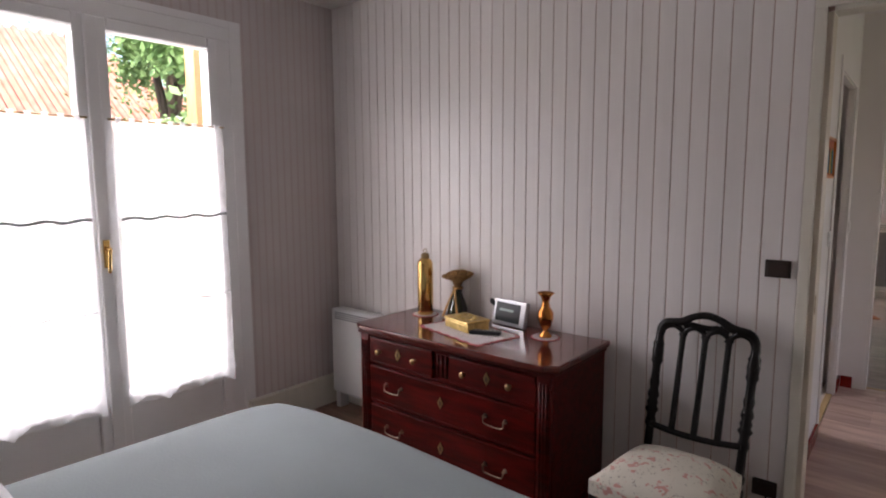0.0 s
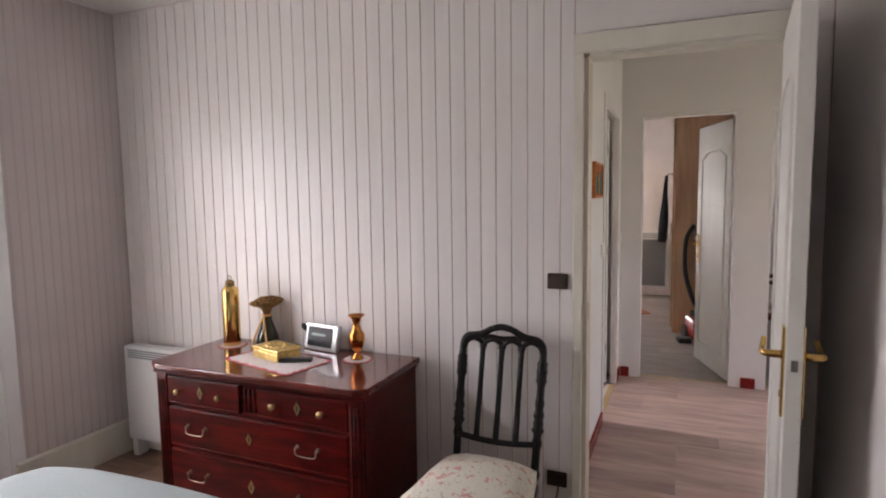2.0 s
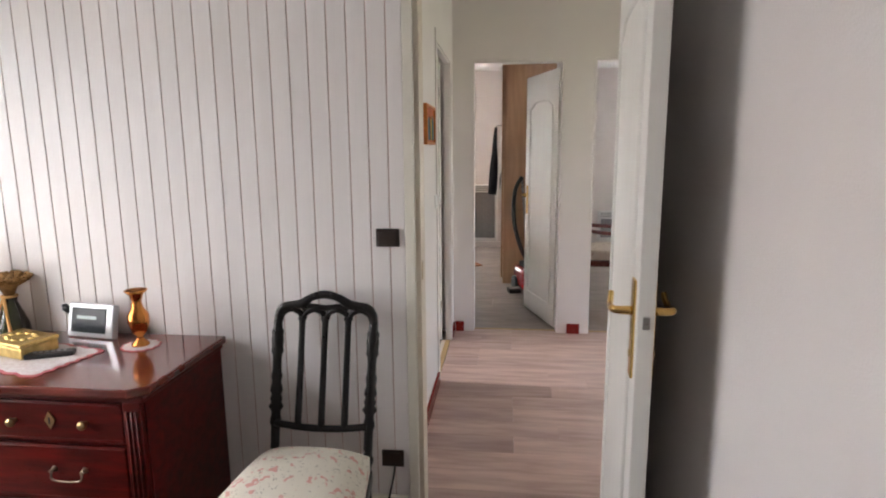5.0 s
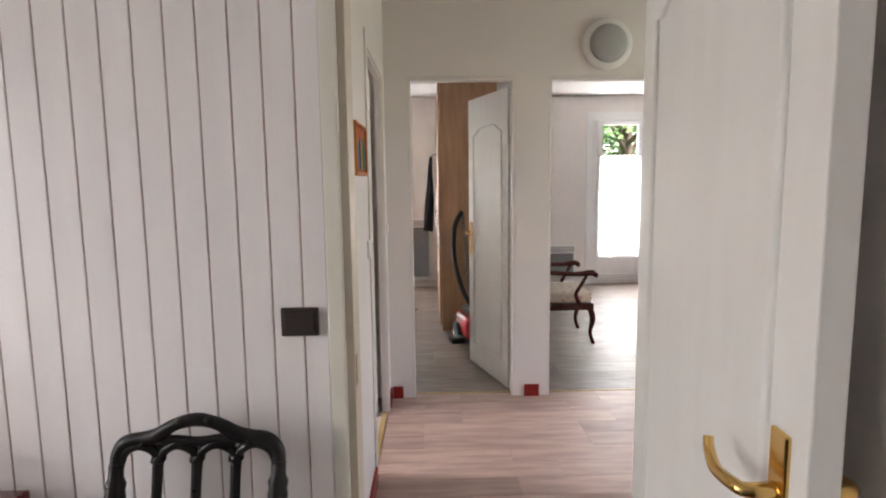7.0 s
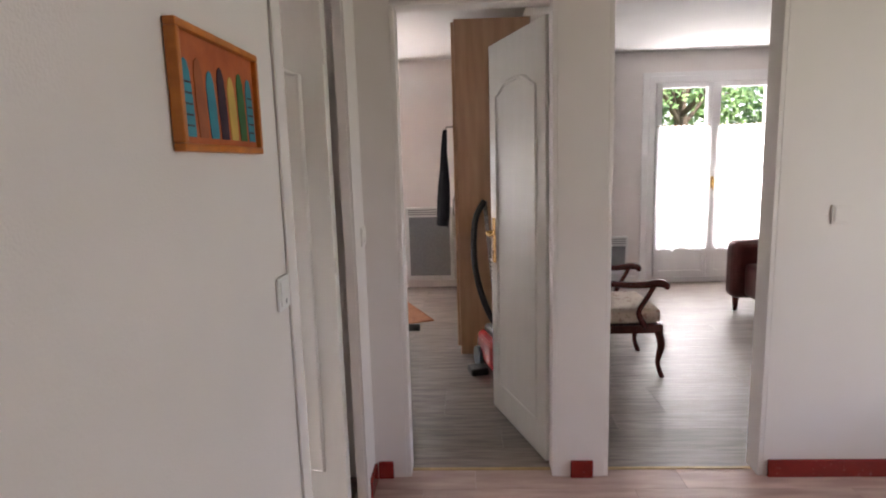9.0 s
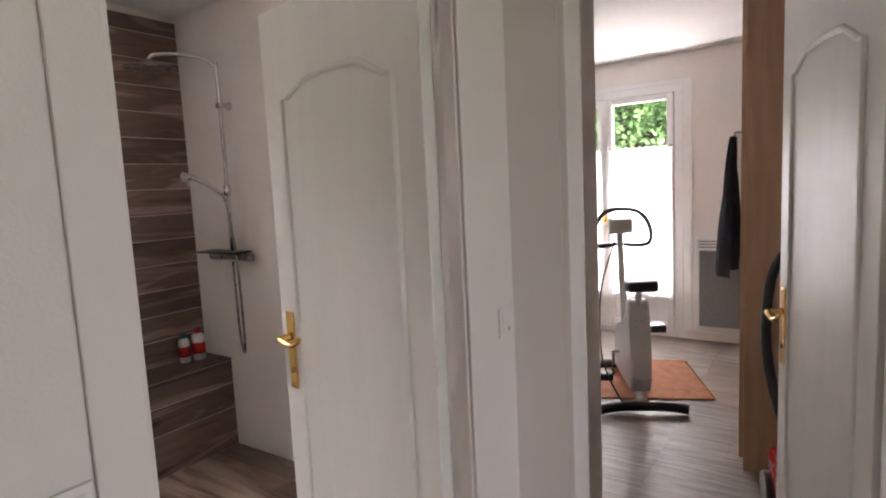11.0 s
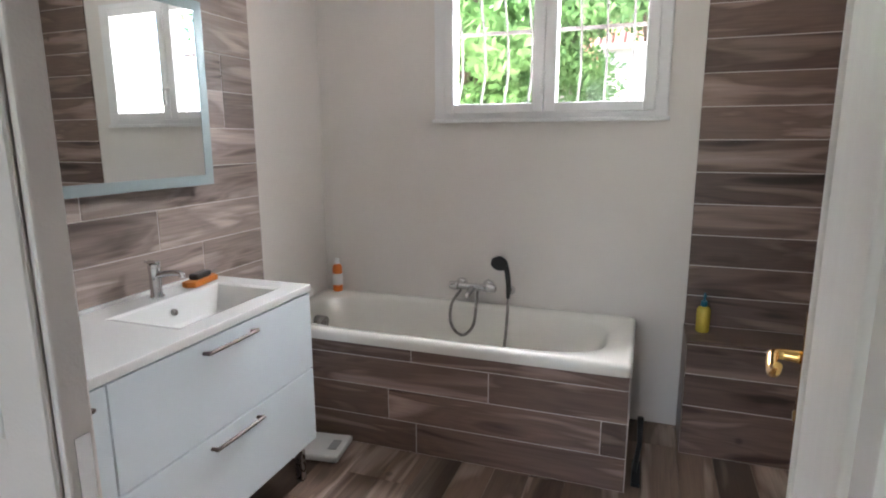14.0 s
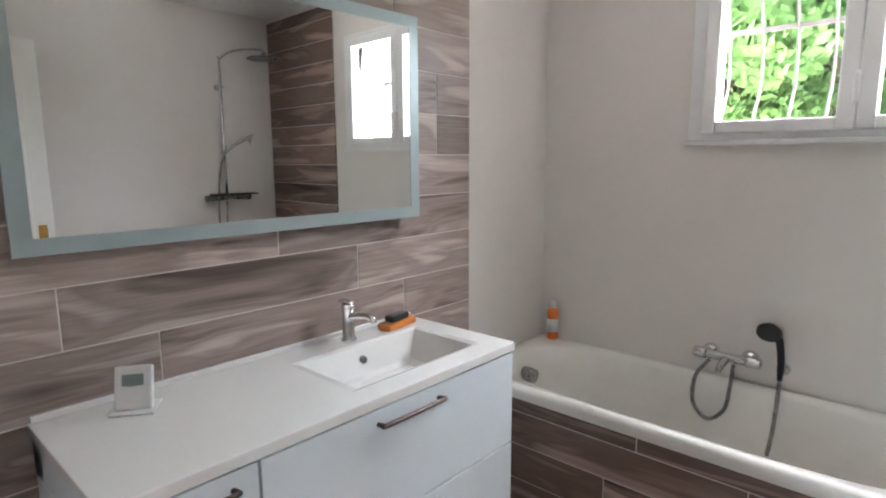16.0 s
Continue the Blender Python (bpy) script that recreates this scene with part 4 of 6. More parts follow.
part("seat", bm, SEAT, ch, "cream cushion printed with pink flowers")
part("seat_frame", slab(bm_new(), [(-0.19, 0.185), (0.19, 0.185), (0.24, -0.195), (-0.24, -0.195)], 0.28, 0.328, 0.008), EBONY, ch)


def turned(bm, p0, p1, r, beads):
    """A turned post between two points; beads are (place along it, swelling)."""
    n = 40
    pts, rs = [], []
    for k in range(n + 1):
        u = k / n
        pts.append(Vector(p0).lerp(Vector(p1), u))
        rs.append(r * (1 + sum(s * math.exp(-((u - c) / 0.018) ** 2) for c, s in beads)))
    return tube(bm, pts, rs, 10)


def back_y(z):
    return 0.175 + 0.155 * max(0, (z - 0.33)) / 0.54


for s in (-1, 1):
    bm = bm_new()
    turned(bm, (s * 0.168, back_y(0.30), 0.28), (s * 0.178, back_y(0.825), 0.825), 0.0160, ((0.14, 0.5), (0.36, 0.45), (0.45, 0.7), (0.50, 0.4), (0.56, 0.6), (0.64, 0.35), (0.80, 0.45), (0.84, 0.45), (0.88, 0.45), (0.92, 0.45)))
    part("back_post", bm, EBONY, ch)
    part("leg", turned(bm_new(), (s * 0.168, 0.23, 0.0), (s * 0.168, back_y(0.30), 0.28), 0.016, ()), EBONY, ch)
    part("leg", turned(bm_new(), (s * 0.205, -0.165, 0.0), (s * 0.205, -0.165, 0.28), 0.017, ((0.2, 0.5), (0.45, 0.5), (0.7, 0.6), (0.9, 0.4))), EBONY, ch)
part("lower_rail", tube(bm_new(), [(-0.168, back_y(0.46), 0.475), (-0.06, back_y(0.46), 0.462), (0.06, back_y(0.46), 0.462), (0.168, back_y(0.46), 0.475)], 0.013, 8), EBONY, ch)
for x in (-0.085, 0.0, 0.085):
    part("back_spindle", tube(bm_new(), [(x, back_y(0.46), 0.465), (x, back_y(0.62), 0.62), (x, back_y(0.80), 0.815), (x, back_y(0.825), 0.835)], [0.013, 0.012, 0.012, 0.018], 8), EBONY, ch)
bm = bm_new()
Y = back_y(0.845)
tube(bm, [(-0.178, back_y(0.805), 0.805), (-0.176, Y, 0.845), (-0.155, Y, 0.873), (-0.115, Y, 0.881), (-0.085, Y, 0.887), (-0.05, Y, 0.910), (0, Y, 0.922), (0.05, Y, 0.910), (0.085, Y, 0.887), (0.115, Y, 0.881), (0.155, Y, 0.873), (0.176, Y, 0.845), (0.178, back_y(0.805), 0.805)],
     [0.014, 0.015, 0.016, 0.016, 0.018, 0.014, 0.015, 0.014, 0.018, 0.016, 0.016, 0.015, 0.014], 10)
tube(bm, [(-0.085, Y, 0.870), (-0.05, Y, 0.877), (0, Y, 0.871), (0.05, Y, 0.877), (0.085, Y, 0.870)], [0.015, 0.011, 0.012, 0.011, 0.015], 8)
for k in range(4):
    c = -0.1275 + 0.085 * k
    tube(bm, [(c - 0.043, Y - 0.004, 0.815), (c - 0.033, Y, 0.850), (c, Y, 0.867), (c + 0.033, Y, 0.850), (c + 0.043, Y - 0.004, 0.815)], [0.008, 0.011, 0.013, 0.011, 0.008], 8)
for x in (-0.115, -0.03, 0.03, 0.115):
    ball(bm, (x, Y - 0.005, 0.872 if abs(x) > 0.1 else 0.922), 0.014, 0.012, 0.010, 8, 6)
part("crest_rail", bm, EBONY, ch, "pierced carved crest rail with arches")

# bed
bed = thing("bed", pose(-1.1, -0.35, 0), "double bed under a smooth pale blue-grey bedspread", "bed", world=True)
bm = bm_new()
NB = 36
gb_ = []
for i in range(NB + 1):
    row = []
    for j in range(NB + 1):
        u, v = -1 + 2 * i / NB, -1 + 2 * j / NB
        dome = (max(0, 1 - abs(u) ** 12) * max(0, 1 - abs(v) ** 16)) ** 0.5
        row.append(bm.verts.new((-1.04 + 0.86 * u, -0.51 + 1.66 * v, 0.34 + 0.325 * dome + 0.006 * math.sin(u * 5 + v * 3))))
    gb_.append(row)
for A, B in zip(gb_, gb_[1:]):
    for j in range(NB):
        bm.faces.new((A[j], B[j], B[j + 1], A[j + 1])).smooth = True
ring_ = [gb_[i][0] for i in range(NB + 1)] + [gb_[NB][j] for j in range(1, NB + 1)] + [gb_[i][NB] for i in range(NB - 1, -1, -1)] + [gb_[0][j] for j in range(NB - 1, 0, -1)]
low_ = [bm.verts.new((v.co.x, v.co.y, 0.12)) for v in ring_]
for k in range(len(ring_)):
    q = (k + 1) % len(ring_)
    bm.faces.new((ring_[k], ring_[q], low_[q], low_[k]))
part("bedspread", bm, BEDC, bed)
part("base", box(bm_new(), -1.72, -0.28, -2.1, 0.98, 0.0, 0.25, 0.02), BROWNFLOOR, bed)
bm = box(bm_new(), -1.80, -1.40, -0.45, 0.10, 0.65, 0.72, 0.035, 4)
solid("pillow", bm, PILLOW, "white pillow lying on the bedspread", "pillow")

# switch and socket by the bedroom door
for nm, z, lab in (("light_switch", 1.12, "dark brown square light switch on the panelling"), ("power_socket", 0.255, "dark brown wall socket with a black flex")):
    sw = thing(nm, pose(-0.325, 2.20, z), lab, "switch" if nm == "light_switch" else "socket")
    part("plate", box(bm_new(), -0.043, 0.043, -0.012, -0.001, -0.033, 0.033, 0.004), SWBROWN, sw)
    part("rocker", box(bm_new(), -0.034, 0.034, -0.016, -0.011, -0.025, 0.025, 0.003), SWBROWN, sw)
part("flex", tube(bm_new(), [(0.01, -0.014, -0.02), (0.0, -0.03, -0.09), (-0.03, -0.05, -0.2), (-0.10, -0.03, -0.245)], 0.004, 6), BLACK, sw)

# ---- hall ----
pc = thing("framed_painting", pose(-0.309, 3.195, 1.56), "small painting in a flat orange wooden frame", "painting")
bm = bm_new()
for a in ((0, 0.020, -0.170, 0.170, 0.087, 0.100), (0, 0.020, -0.170, 0.170, -0.100, -0.087), (0, 0.020, -0.170, -0.157, -0.087, 0.087), (0, 0.020, 0.157, 0.170, -0.087, 0.087)):
    box(bm, *a, 0.003)
part("frame", bm, ORANGE, pc)
part("canvas", box(bm_new(), 0.002, 0.010, -0.157, 0.157, -0.087, 0.087), PICO, pc, "orange painted ground")
for k, (mt, top) in enumerate(((PICB, 0.046), (PICO2, 0.052), (PICB, 0.038), (PICP, 0.050), (PICY, 0.040), (PICG, 0.052), (PICB, 0.047))):
    y = -0.132 + 0.0435 * k
    out = [(y - 0.010, -0.076), (y + 0.021, -0.076), (y + 0.019, -0.02), (y + 0.013, top - 0.02), (y + 0.006, top - 0.004), (y - 0.002, top), (y - 0.011, top - 0.006), (y - 0.016, top - 0.024), (y - 0.015, -0.02)]
    bm = slab(bm_new(), out, 0.010, 0.0112 + 0.0002 * (k % 2))
    bm.transform(Matrix(((0, 0, 1, 0), (1, 0, 0, 0), (0, 1, 0, 0), (0, 0, 0, 1))))
    robe = part("painted_shape", bm, mt, pc)
    if k in (0, 6):
        for j in range(5):
            z = -0.060 + 0.017 * j
            part("painted_stripe", box(bm_new(), 0.0113, 0.0117, y - 0.010, y + 0.015, z, z + 0.003), PICP, robe)
for nm, x, y, z, rz in (("light_switch", -0.31, 3.472, 1.135, 90), ("light_switch", 1.69, 4.59, 1.17, 0), ("light_switch", -0.31, 4.54, 1.13, 90)):
    sw = thing(nm, pose(x, y, z, 0, 0, rz), "white square light switch on the hall wall", "switch", "white hall switches")
    part("plate", box(bm_new(), -0.040, 0.040, -0.008, -0.001, -0.040, 0.040, 0.003), WPLASTIC if y < 4 else WHITE, sw)
    part("rocker", box(bm_new(), -0.030, 0.030, -0.011, -0.007, -0.030, 0.030, 0.003), WPLASTIC if y < 4 else WHITE, sw)
    if x < 0:
        part("indicator", box(bm_new(), -0.002, 0.002, -0.0118, -0.0105, -0.026, -0.015), BLACK, sw)
lamp = thing("round_wall_lamp", pose(1.09, 4.589, 2.27, 90, 0, 0), "unlit round wall lamp with frosted grey dish", "lamp")
part("rim", lathe(bm_new(), [(0.155, 0.0), (0.155, 0.02), (0.14, 0.035), (0.115, 0.04)], 36), WPLASTIC, lamp)
part("dish", lathe(bm_new(), [(0.118, 0.036), (0.115, 0.05), (0.08, 0.064), (0.02, 0.07)], 36), GPLASTIC, lamp, "frosted grey glass dish")

# ---- bathroom ----
# tub
tub = thing("bathtub", pose(-2.46, 3.27, 0), "white acrylic bathtub boxed in with wood-look tiles", "bathtub", world=True)
TX0, TX1, TY0, TY1, TZR = -2.795, -2.12, 2.405, 4.14, 0.55
bm = bm_new()
n = 48


def ell(cx, cy, hx, hy, z, pw):
    out = []
    for k in range(n):
        a = 2 * math.pi * (k + 0.5) / n
        c, s = math.cos(a), math.sin(a)
        out.append(bm.verts.new((cx + hx * math.copysign(abs(c) ** pw, c), cy + hy * math.copysign(abs(s) ** pw, s), z)))
    return out


cx, cy = (TX0 + TX1) / 2, (TY0 + TY1) / 2
hx, hy = (TX1 - TX0) / 2, (TY1 - TY0) / 2
rings = [ell(cx, cy, hx, hy, 0.499, 0.05), ell(cx, cy, hx, hy, TZR - 0.022, 0.05), ell(cx, cy, hx - 0.007, hy - 0.006, TZR - 0.006, 0.05), ell(cx, cy, hx - 0.022, hy - 0.02, TZR, 0.06),
         ell(cx, cy - 0.015, hx - 0.048, hy - 0.085, TZR - 0.004, 0.50), ell(cx, cy - 0.015, hx - 0.062, hy - 0.105, TZR - 0.022, 0.56), ell(cx, cy - 0.015, hx - 0.078, hy - 0.16, 0.42, 0.60),
         ell(cx, cy - 0.02, hx - 0.105, hy - 0.25, 0.28, 0.62), ell(cx, cy - 0.02, hx - 0.14, hy - 0.33, 0.16, 0.64), ell(cx, cy - 0.02, hx - 0.2, hy - 0.42, 0.12, 0.66)]
for A, B in zip(rings, rings[1:]):
    for k in range(n):
        bm.faces.new((A[k], A[(k + 1) % n], B[(k + 1) % n], B[k])).smooth = True
bm.faces.new(rings[-1])
part("basin", bm, ACRYL, tub)
part("overflow", tube(bm_new(), [(-2.46, 2.53, 0.455), (-2.46, 2.585, 0.455)], [0.036, 0.032], 18), STEEL, tub, "grey round overflow cap")
apron = part("apron", box(bm_new(), -2.165, -2.1375, TY0, 4.125, 0.0, 0.498), GROUT, tub)
part("end_panel", box(bm_new(), TX0 + 0.02, -2.138, 4.126, 4.136, 0.0, 0.497), BATHW, tub)
mix = thing("bath_mixer", pose(-2.80, 3.31, 0.64), "chrome wall-mounted bath mixer with flexible hose", "tap")
bm = bm_new()
for y in (-0.075, 0.075):
    tube(bm, [(0, y, 0), (0.012, y, 0), (0.03, y, 0), (0.05, y, 0)], [0.034, 0.03, 0.017, 0.017], 16)
tube(bm, [(0.05, -0.13, 0), (0.05, -0.12, 0), (0.05, -0.08, 0), (0.05, -0.07, 0), (0.05, 0.06, 0), (0.05, 0.08, 0), (0.05, 0.12, 0), (0.05, 0.13, 0)], [0.012, 0.022, 0.024, 0.019, 0.019, 0.024, 0.022, 0.012], 14)
part("body", bm, CHROME, mix)
part("spout", tube(bm_new(), [(0.05, 0, -0.005), (0.09, 0, -0.012), (0.14, 0, -0.02), (0.15, 0, -0.035)], [0.018, 0.016, 0.015, 0.012], 10), CHROME, mix)
part("hose", tube(bm_new(), [(0.06, 0.03, -0.02), (0.105, 0.035, -0.10), (0.11, 0.02, -0.20), (0.11, -0.04, -0.255), (0.11, -0.10, -0.20), (0.10, -0.10, -0.09), (0.06, -0.06, -0.02)], 0.008, 8), STEEL, mix)
hs = thing("hand_shower", pose(-2.80, 3.505, 0.625), "black and chrome hand shower in a wall holder", "shower head")
part("holder", tube(bm_new(), [(0, 0, 0), (0.012, 0, 0), (0.02, 0, 0), (0.05, 0, 0.005)], [0.026, 0.024, 0.013, 0.016], 12), CHROME, hs)
part("handle", tube(bm_new(), [(0.055, 0, -0.03), (0.055, 0, 0.04), (0.05, -0.01, 0.11), (0.045, -0.025, 0.155)], [0.010, 0.013, 0.014, 0.015], 10), BLACK, hs)
part("head", tube(bm_new(), [(0.05, -0.045, 0.175), (0.07, -0.045, 0.16), (0.085, -0.045, 0.15)], [0.022, 0.045, 0.042], 20), BLACK, hs)
part("hose", tube(bm_new(), [(0.055, 0, -0.03), (0.09, 0.005, -0.10), (0.10, 0.0, -0.22), (0.11, -0.01, -0.32)], 0.008, 8), STEEL, hs)


def bottle(name, x, y, z, h, r, body, cap, label, band=None, pump=False):
    b = thing(name, pose(x, y, z), label, "bottle")
    part("body", lathe(bm_new(), [(r * 0.9, 0), (r, 0.006), (r, h * 0.72), (r * 0.8, h * 0.8), (r * 0.4, h * 0.84)], 20), body, b)
    c = part("cap", lathe(bm_new(), [(r * 0.45, h * 0.83), (r * 0.5, h * 0.85), (r * 0.45, h)], 16), cap, b)
    if pump:
        part("pump_spout", tube(bm_new(), [(0, 0, h), (0, 0, h + 0.03), (0.01, 0, h + 0.035), (0.035, 0, h + 0.03)], 0.005, 8), cap, c)
    if band:
        part("printed_band", lathe(bm_new(), [(r + 0.0006, h * 0.2), (r + 0.0006, h * 0.55)], 20), band, b, "plain printed label band")
    return b


bottle("sunscreen_bottle", -2.745, 2.50, TZR, 0.19, 0.028, ORBOT, WPLASTIC, "orange plastic bottle with white cap on the tub rim", WPLASTIC)

# tiled bench in the shower
bench = thing("shower_bench", pose(-2.67, 4.80, 0), "built-in shower bench clad in wood-look tiles", "bench", world=True)
bench_core = part("core", box(bm_new(), -2.798, -2.537, 4.3585, 5.248, 0.0, 0.5215), GROUT, bench)
BT = 0.535
bottle("soap_bottle", -2.70, 4.43, BT, 0.145, 0.030, YELBOT, BLUEP, "yellow liquid soap bottle with teal pump", None, True)
bottle("shampoo_bottle", -2.72, 5.07, BT, 0.17, 0.030, WPLASTIC, BLUEP, "white shampoo bottle with dark cap", REDPL)
bottle("shampoo_bottle", -2.70, 5.15, BT, 0.19, 0.036, WPLASTIC, REDPL, "white shampoo bottle with red cap", REDPL)

# shower column on the white wall
sc = thing("shower_column", pose(-2.35, 5.25, 0.0), "chrome thermostatic shower column with round rain head", "shower")
part("rail", tube(bm_new(), [(0, -0.06, 1.17), (0, -0.06, 2.10), (-0.01, -0.07, 2.19), (-0.08, -0.14, 2.24), (-0.20, -0.26, 2.25), (-0.235, -0.29, 2.235), (-0.24, -0.295, 2.20)], 0.011, 10), CHROME, sc)
part("rain_head", lathe(bm_new(), [(0.125, 2.175), (0.128, 2.18), (0.11, 2.19), (0.03, 2.205), (0.018, 2.22)], 32, (-0.24, -0.295, 0)), STEEL, sc)
part("thermostat", tube(bm_new(), [(-0.19, -0.06, 1.155), (-0.185, -0.06, 1.155), (-0.12, -0.06, 1.155), (-0.11, -0.06, 1.155), (0.09, -0.06, 1.155), (0.10, -0.06, 1.155), (0.165, -0.06, 1.155)], [0.012, 0.022, 0.022, 0.019, 0.019, 0.023, 0.022], 16), STEEL, sc)
part("shelf", box(bm_new(), -0.22, 0.12, -0.14, -0.02, 1.178, 1.188, 0.004), BLACK, sc, "dark shelf plate")
for z in (1.16, 1.98):
    part("wall_bracket", tube(bm_new(), [(0, 0, z), (0, -0.03, z), (0, -0.075, z)], [0.025, 0.014, 0.018], 12), CHROME, sc)
part("slider", tube(bm_new(), [(0, -0.06, 1.49), (0, -0.06, 1.55)], 0.02, 12), CHROME, sc)
part("hand_spray", tube(bm_new(), [(0.0, -0.09, 1.50), (-0.06, -0.14, 1.56), (-0.12, -0.19, 1.60), (-0.15, -0.21, 1.595)], [0.010, 0.012, 0.016, 0.045], 16), CHROME, sc)
part("hose", tube(bm_new(), [(0.0, -0.09, 1.50), (0.05, -0.10, 1.40), (0.085, -0.10, 1.15), (0.08, -0.09, 0.80), (0.06, -0.08, 0.62), (0.03, -0.08, 0.72), (0.01, -0.07, 1.13)], 0.007, 8), STEEL, sc)

# washstand
vn = thing("vanity_unit", pose(-1.22, 2.66, 0), "white gloss washstand with drawers on steel legs", "washstand", world=True)
VX0, VX1, VY0, VY1 = -1.825, -0.605, 2.42, 2.89
part("body", box(bm_new(), VX0, VX1, VY0, VY1, 0.18, 0.72, 0.003), LACQ, vn)
part("back_rail", box(bm_new(), VX0, VX1, VY0, 2.50, 0.72, 0.80, 0.002), LACQ, vn)
for a in (VX0, VX1 - 0.018):
    part("side_rail", box(bm_new(), a, a + 0.018, VY0, VY1, 0.72, 0.815), LACQ, vn)
for x0, x1, z0, z1, h0, h1 in ((-1.823, -0.905, 0.50, 0.812, -1.46, -1.235), (-1.823, -0.905, 0.185, 0.494, -1.46, -1.235), (-0.899, -0.607, 0.50, 0.812, -0.84, -0.69), (-0.899, -0.607, 0.185, 0.494, -0.84, -0.69)):
    dr = part("drawer", box(bm_new(), x0, x1, VY1 + 0.001, VY1 + 0.019, z0, z1, 0.003), LACQ, vn)
    z = z1 - 0.036
    bm = bm_new()
    tube(bm, [(h0, VY1 + 0.018, z - 0.004), (h0, VY1 + 0.04, z), (h0 + 0.012, VY1 + 0.046, z), (h1 - 0.012, VY1 + 0.046, z), (h1, VY1 + 0.04, z), (h1, VY1 + 0.018, z - 0.004)], 0.0065, 8)
    part("bar_handle", bm, DARKSTEEL, dr, "slim dark steel bar handle")
for x in (VX0 + 0.04, VX1 - 0.04):
    for y in (VY0 + 0.05, VY1 - 0.04):
        part("leg", box(bm_new(), x - 0.015, x + 0.015, y - 0.015, y + 0.015, 0, 0.18, 0.002), STEEL, vn)
# basin top: rim plates around a sunk bowl
bt = thing("washbasin_top", pose(-1.22, 2.66, 0.82), "white ceramic washbasin top with a sunk rectangular bowl", "washbasin", world=True)
bx0, bx1, by0, by1 = -1.745, -1.215, 2.535, 2.835
bm = bm_new()
lv = []
for r_in, z in ((0.0, 0.846), (0.018, 0.840), (0.075, 0.755), (0.10, 0.742)):
    a0, a1, c0, c1 = bx0 + r_in, bx1 - r_in * 1.6, by0 + r_in * 0.6, by1 - r_in
    lv.append([bm.verts.new(p) for p in ((a0, c0, z), (a1, c0, z), (a1, c1, z), (a0, c1, z))])
o0 = [bm.verts.new(p) for p in ((VX0 - 0.006, VY0 - 0.006, 0.846), (VX1 + 0.006, VY0 - 0.006, 0.846), (VX1 + 0.006, VY1 + 0.022, 0.846), (VX0 - 0.006, VY1 + 0.022, 0.846))]
o1 = [bm.verts.new((v.co.x, v.co.y, 0.818)) for v in o0]
lv = [o1, o0] + lv
for A, B in zip(lv, lv[1:]):
    for k in range(4):
        bm.faces.new((A[k], A[(k + 1) % 4], B[(k + 1) % 4], B[k]))
bm.faces.new(lv[-1])
bev(bm, o0, 0.004)
bev(bm, lv[3], 0.0)
part("basin", bm, CERAM, bt)
part("splash_upstand", box(bm_new(), VX0, VX1, VY0 - 0.004, VY0 + 0.010, 0.847, 0.862, 0.003), CERAM, bt)
part("drain", lathe(bm_new(), [(0.03, 0.7435), (0.03, 0.749), (0.02, 0.751)], 20, (-1.45, 2.70, 0)), STEEL, bt)
part("overflow_ring", tube(bm_new(), [(-1.47, 2.568, 0.80), (-1.47, 2.574, 0.802)], [0.014, 0.012], 14), STEEL, bt)
tp = thing("basin_tap", pose(-1.475, 2.49, 0.846), "chrome single-lever basin tap", "tap")
part("body", lathe(bm_new(), [(0.026, 0), (0.026, 0.008), (0.020, 0.012), (0.020, 0.105), (0.022, 0.11), (0.022, 0.125), (0.018, 0.128)], 20), CHROME, tp)
part("spout", tube(bm_new(), [(0, 0.01, 0.085), (0, 0.07, 0.098), (0, 0.12, 0.10), (0, 0.128, 0.085)], [0.013, 0.011, 0.010, 0.010], 10), CHROME, tp)
part("lever", box(bm_new(), -0.012, 0.012, -0.035, 0.02, 0.128, 0.138, 0.003), CHROME, tp)
tr = thing("brush_tray", pose(-1.70, 2.485, 0.846, 0, 0, 8), "small orange wooden tray holding a black brush", "tray")
part("tray", slab(bm_new(), [(-0.075, -0.03), (0.075, -0.03), (0.09, 0.0), (0.075, 0.03), (-0.075, 0.03), (-0.09, 0.0)], 0, 0.022, 0.005), ORANGE, tr)
part("brush", box(bm_new(), -0.05, 0.05, -0.02, 0.02, 0.0225, 0.047, 0.011, 3), BLACK, tr, "black bristle brush")
tm = thing("thermometer_clock", pose(-0.79, 2.535, 0.8475, 0, 0, 145), "small white digital thermometer on a stand", "thermometer")
bm = box(bm_new(), -0.042, 0.042, -0.012, 0.012, 0, 0.105, 0.006)
bm.transform(pose(0, 0, 0.004, -16, 0, 0))
part("case", bm, WPLASTIC, tm)
bm = box(bm_new(), -0.024, 0.024, -0.0145, -0.0118, 0.058, 0.085, 0.001)
bm.transform(pose(0, 0, 0.004, -16, 0, 0))
part("display", bm, LCD, tm, "grey-green digital display")
part("stand", box(bm_new(), -0.05, 0.05, -0.03, 0.055, 0, 0.006, 0.002), WPLASTIC, tm)
ms = thing("wall_mirror", pose(-1.24, 2.425, 1.58), "wide wall mirror with a frosted border", "mirror", world=True)
part("backing", box(bm_new(), -1.83, -0.615, 2.413, 2.43, 1.25, 1.91), GPLASTIC, ms)
part("mirror_glass", box(bm_new(), -1.797, -0.647, 2.430, 2.440, 1.272, 1.897), MIRROR, ms)
bm = bm_new()
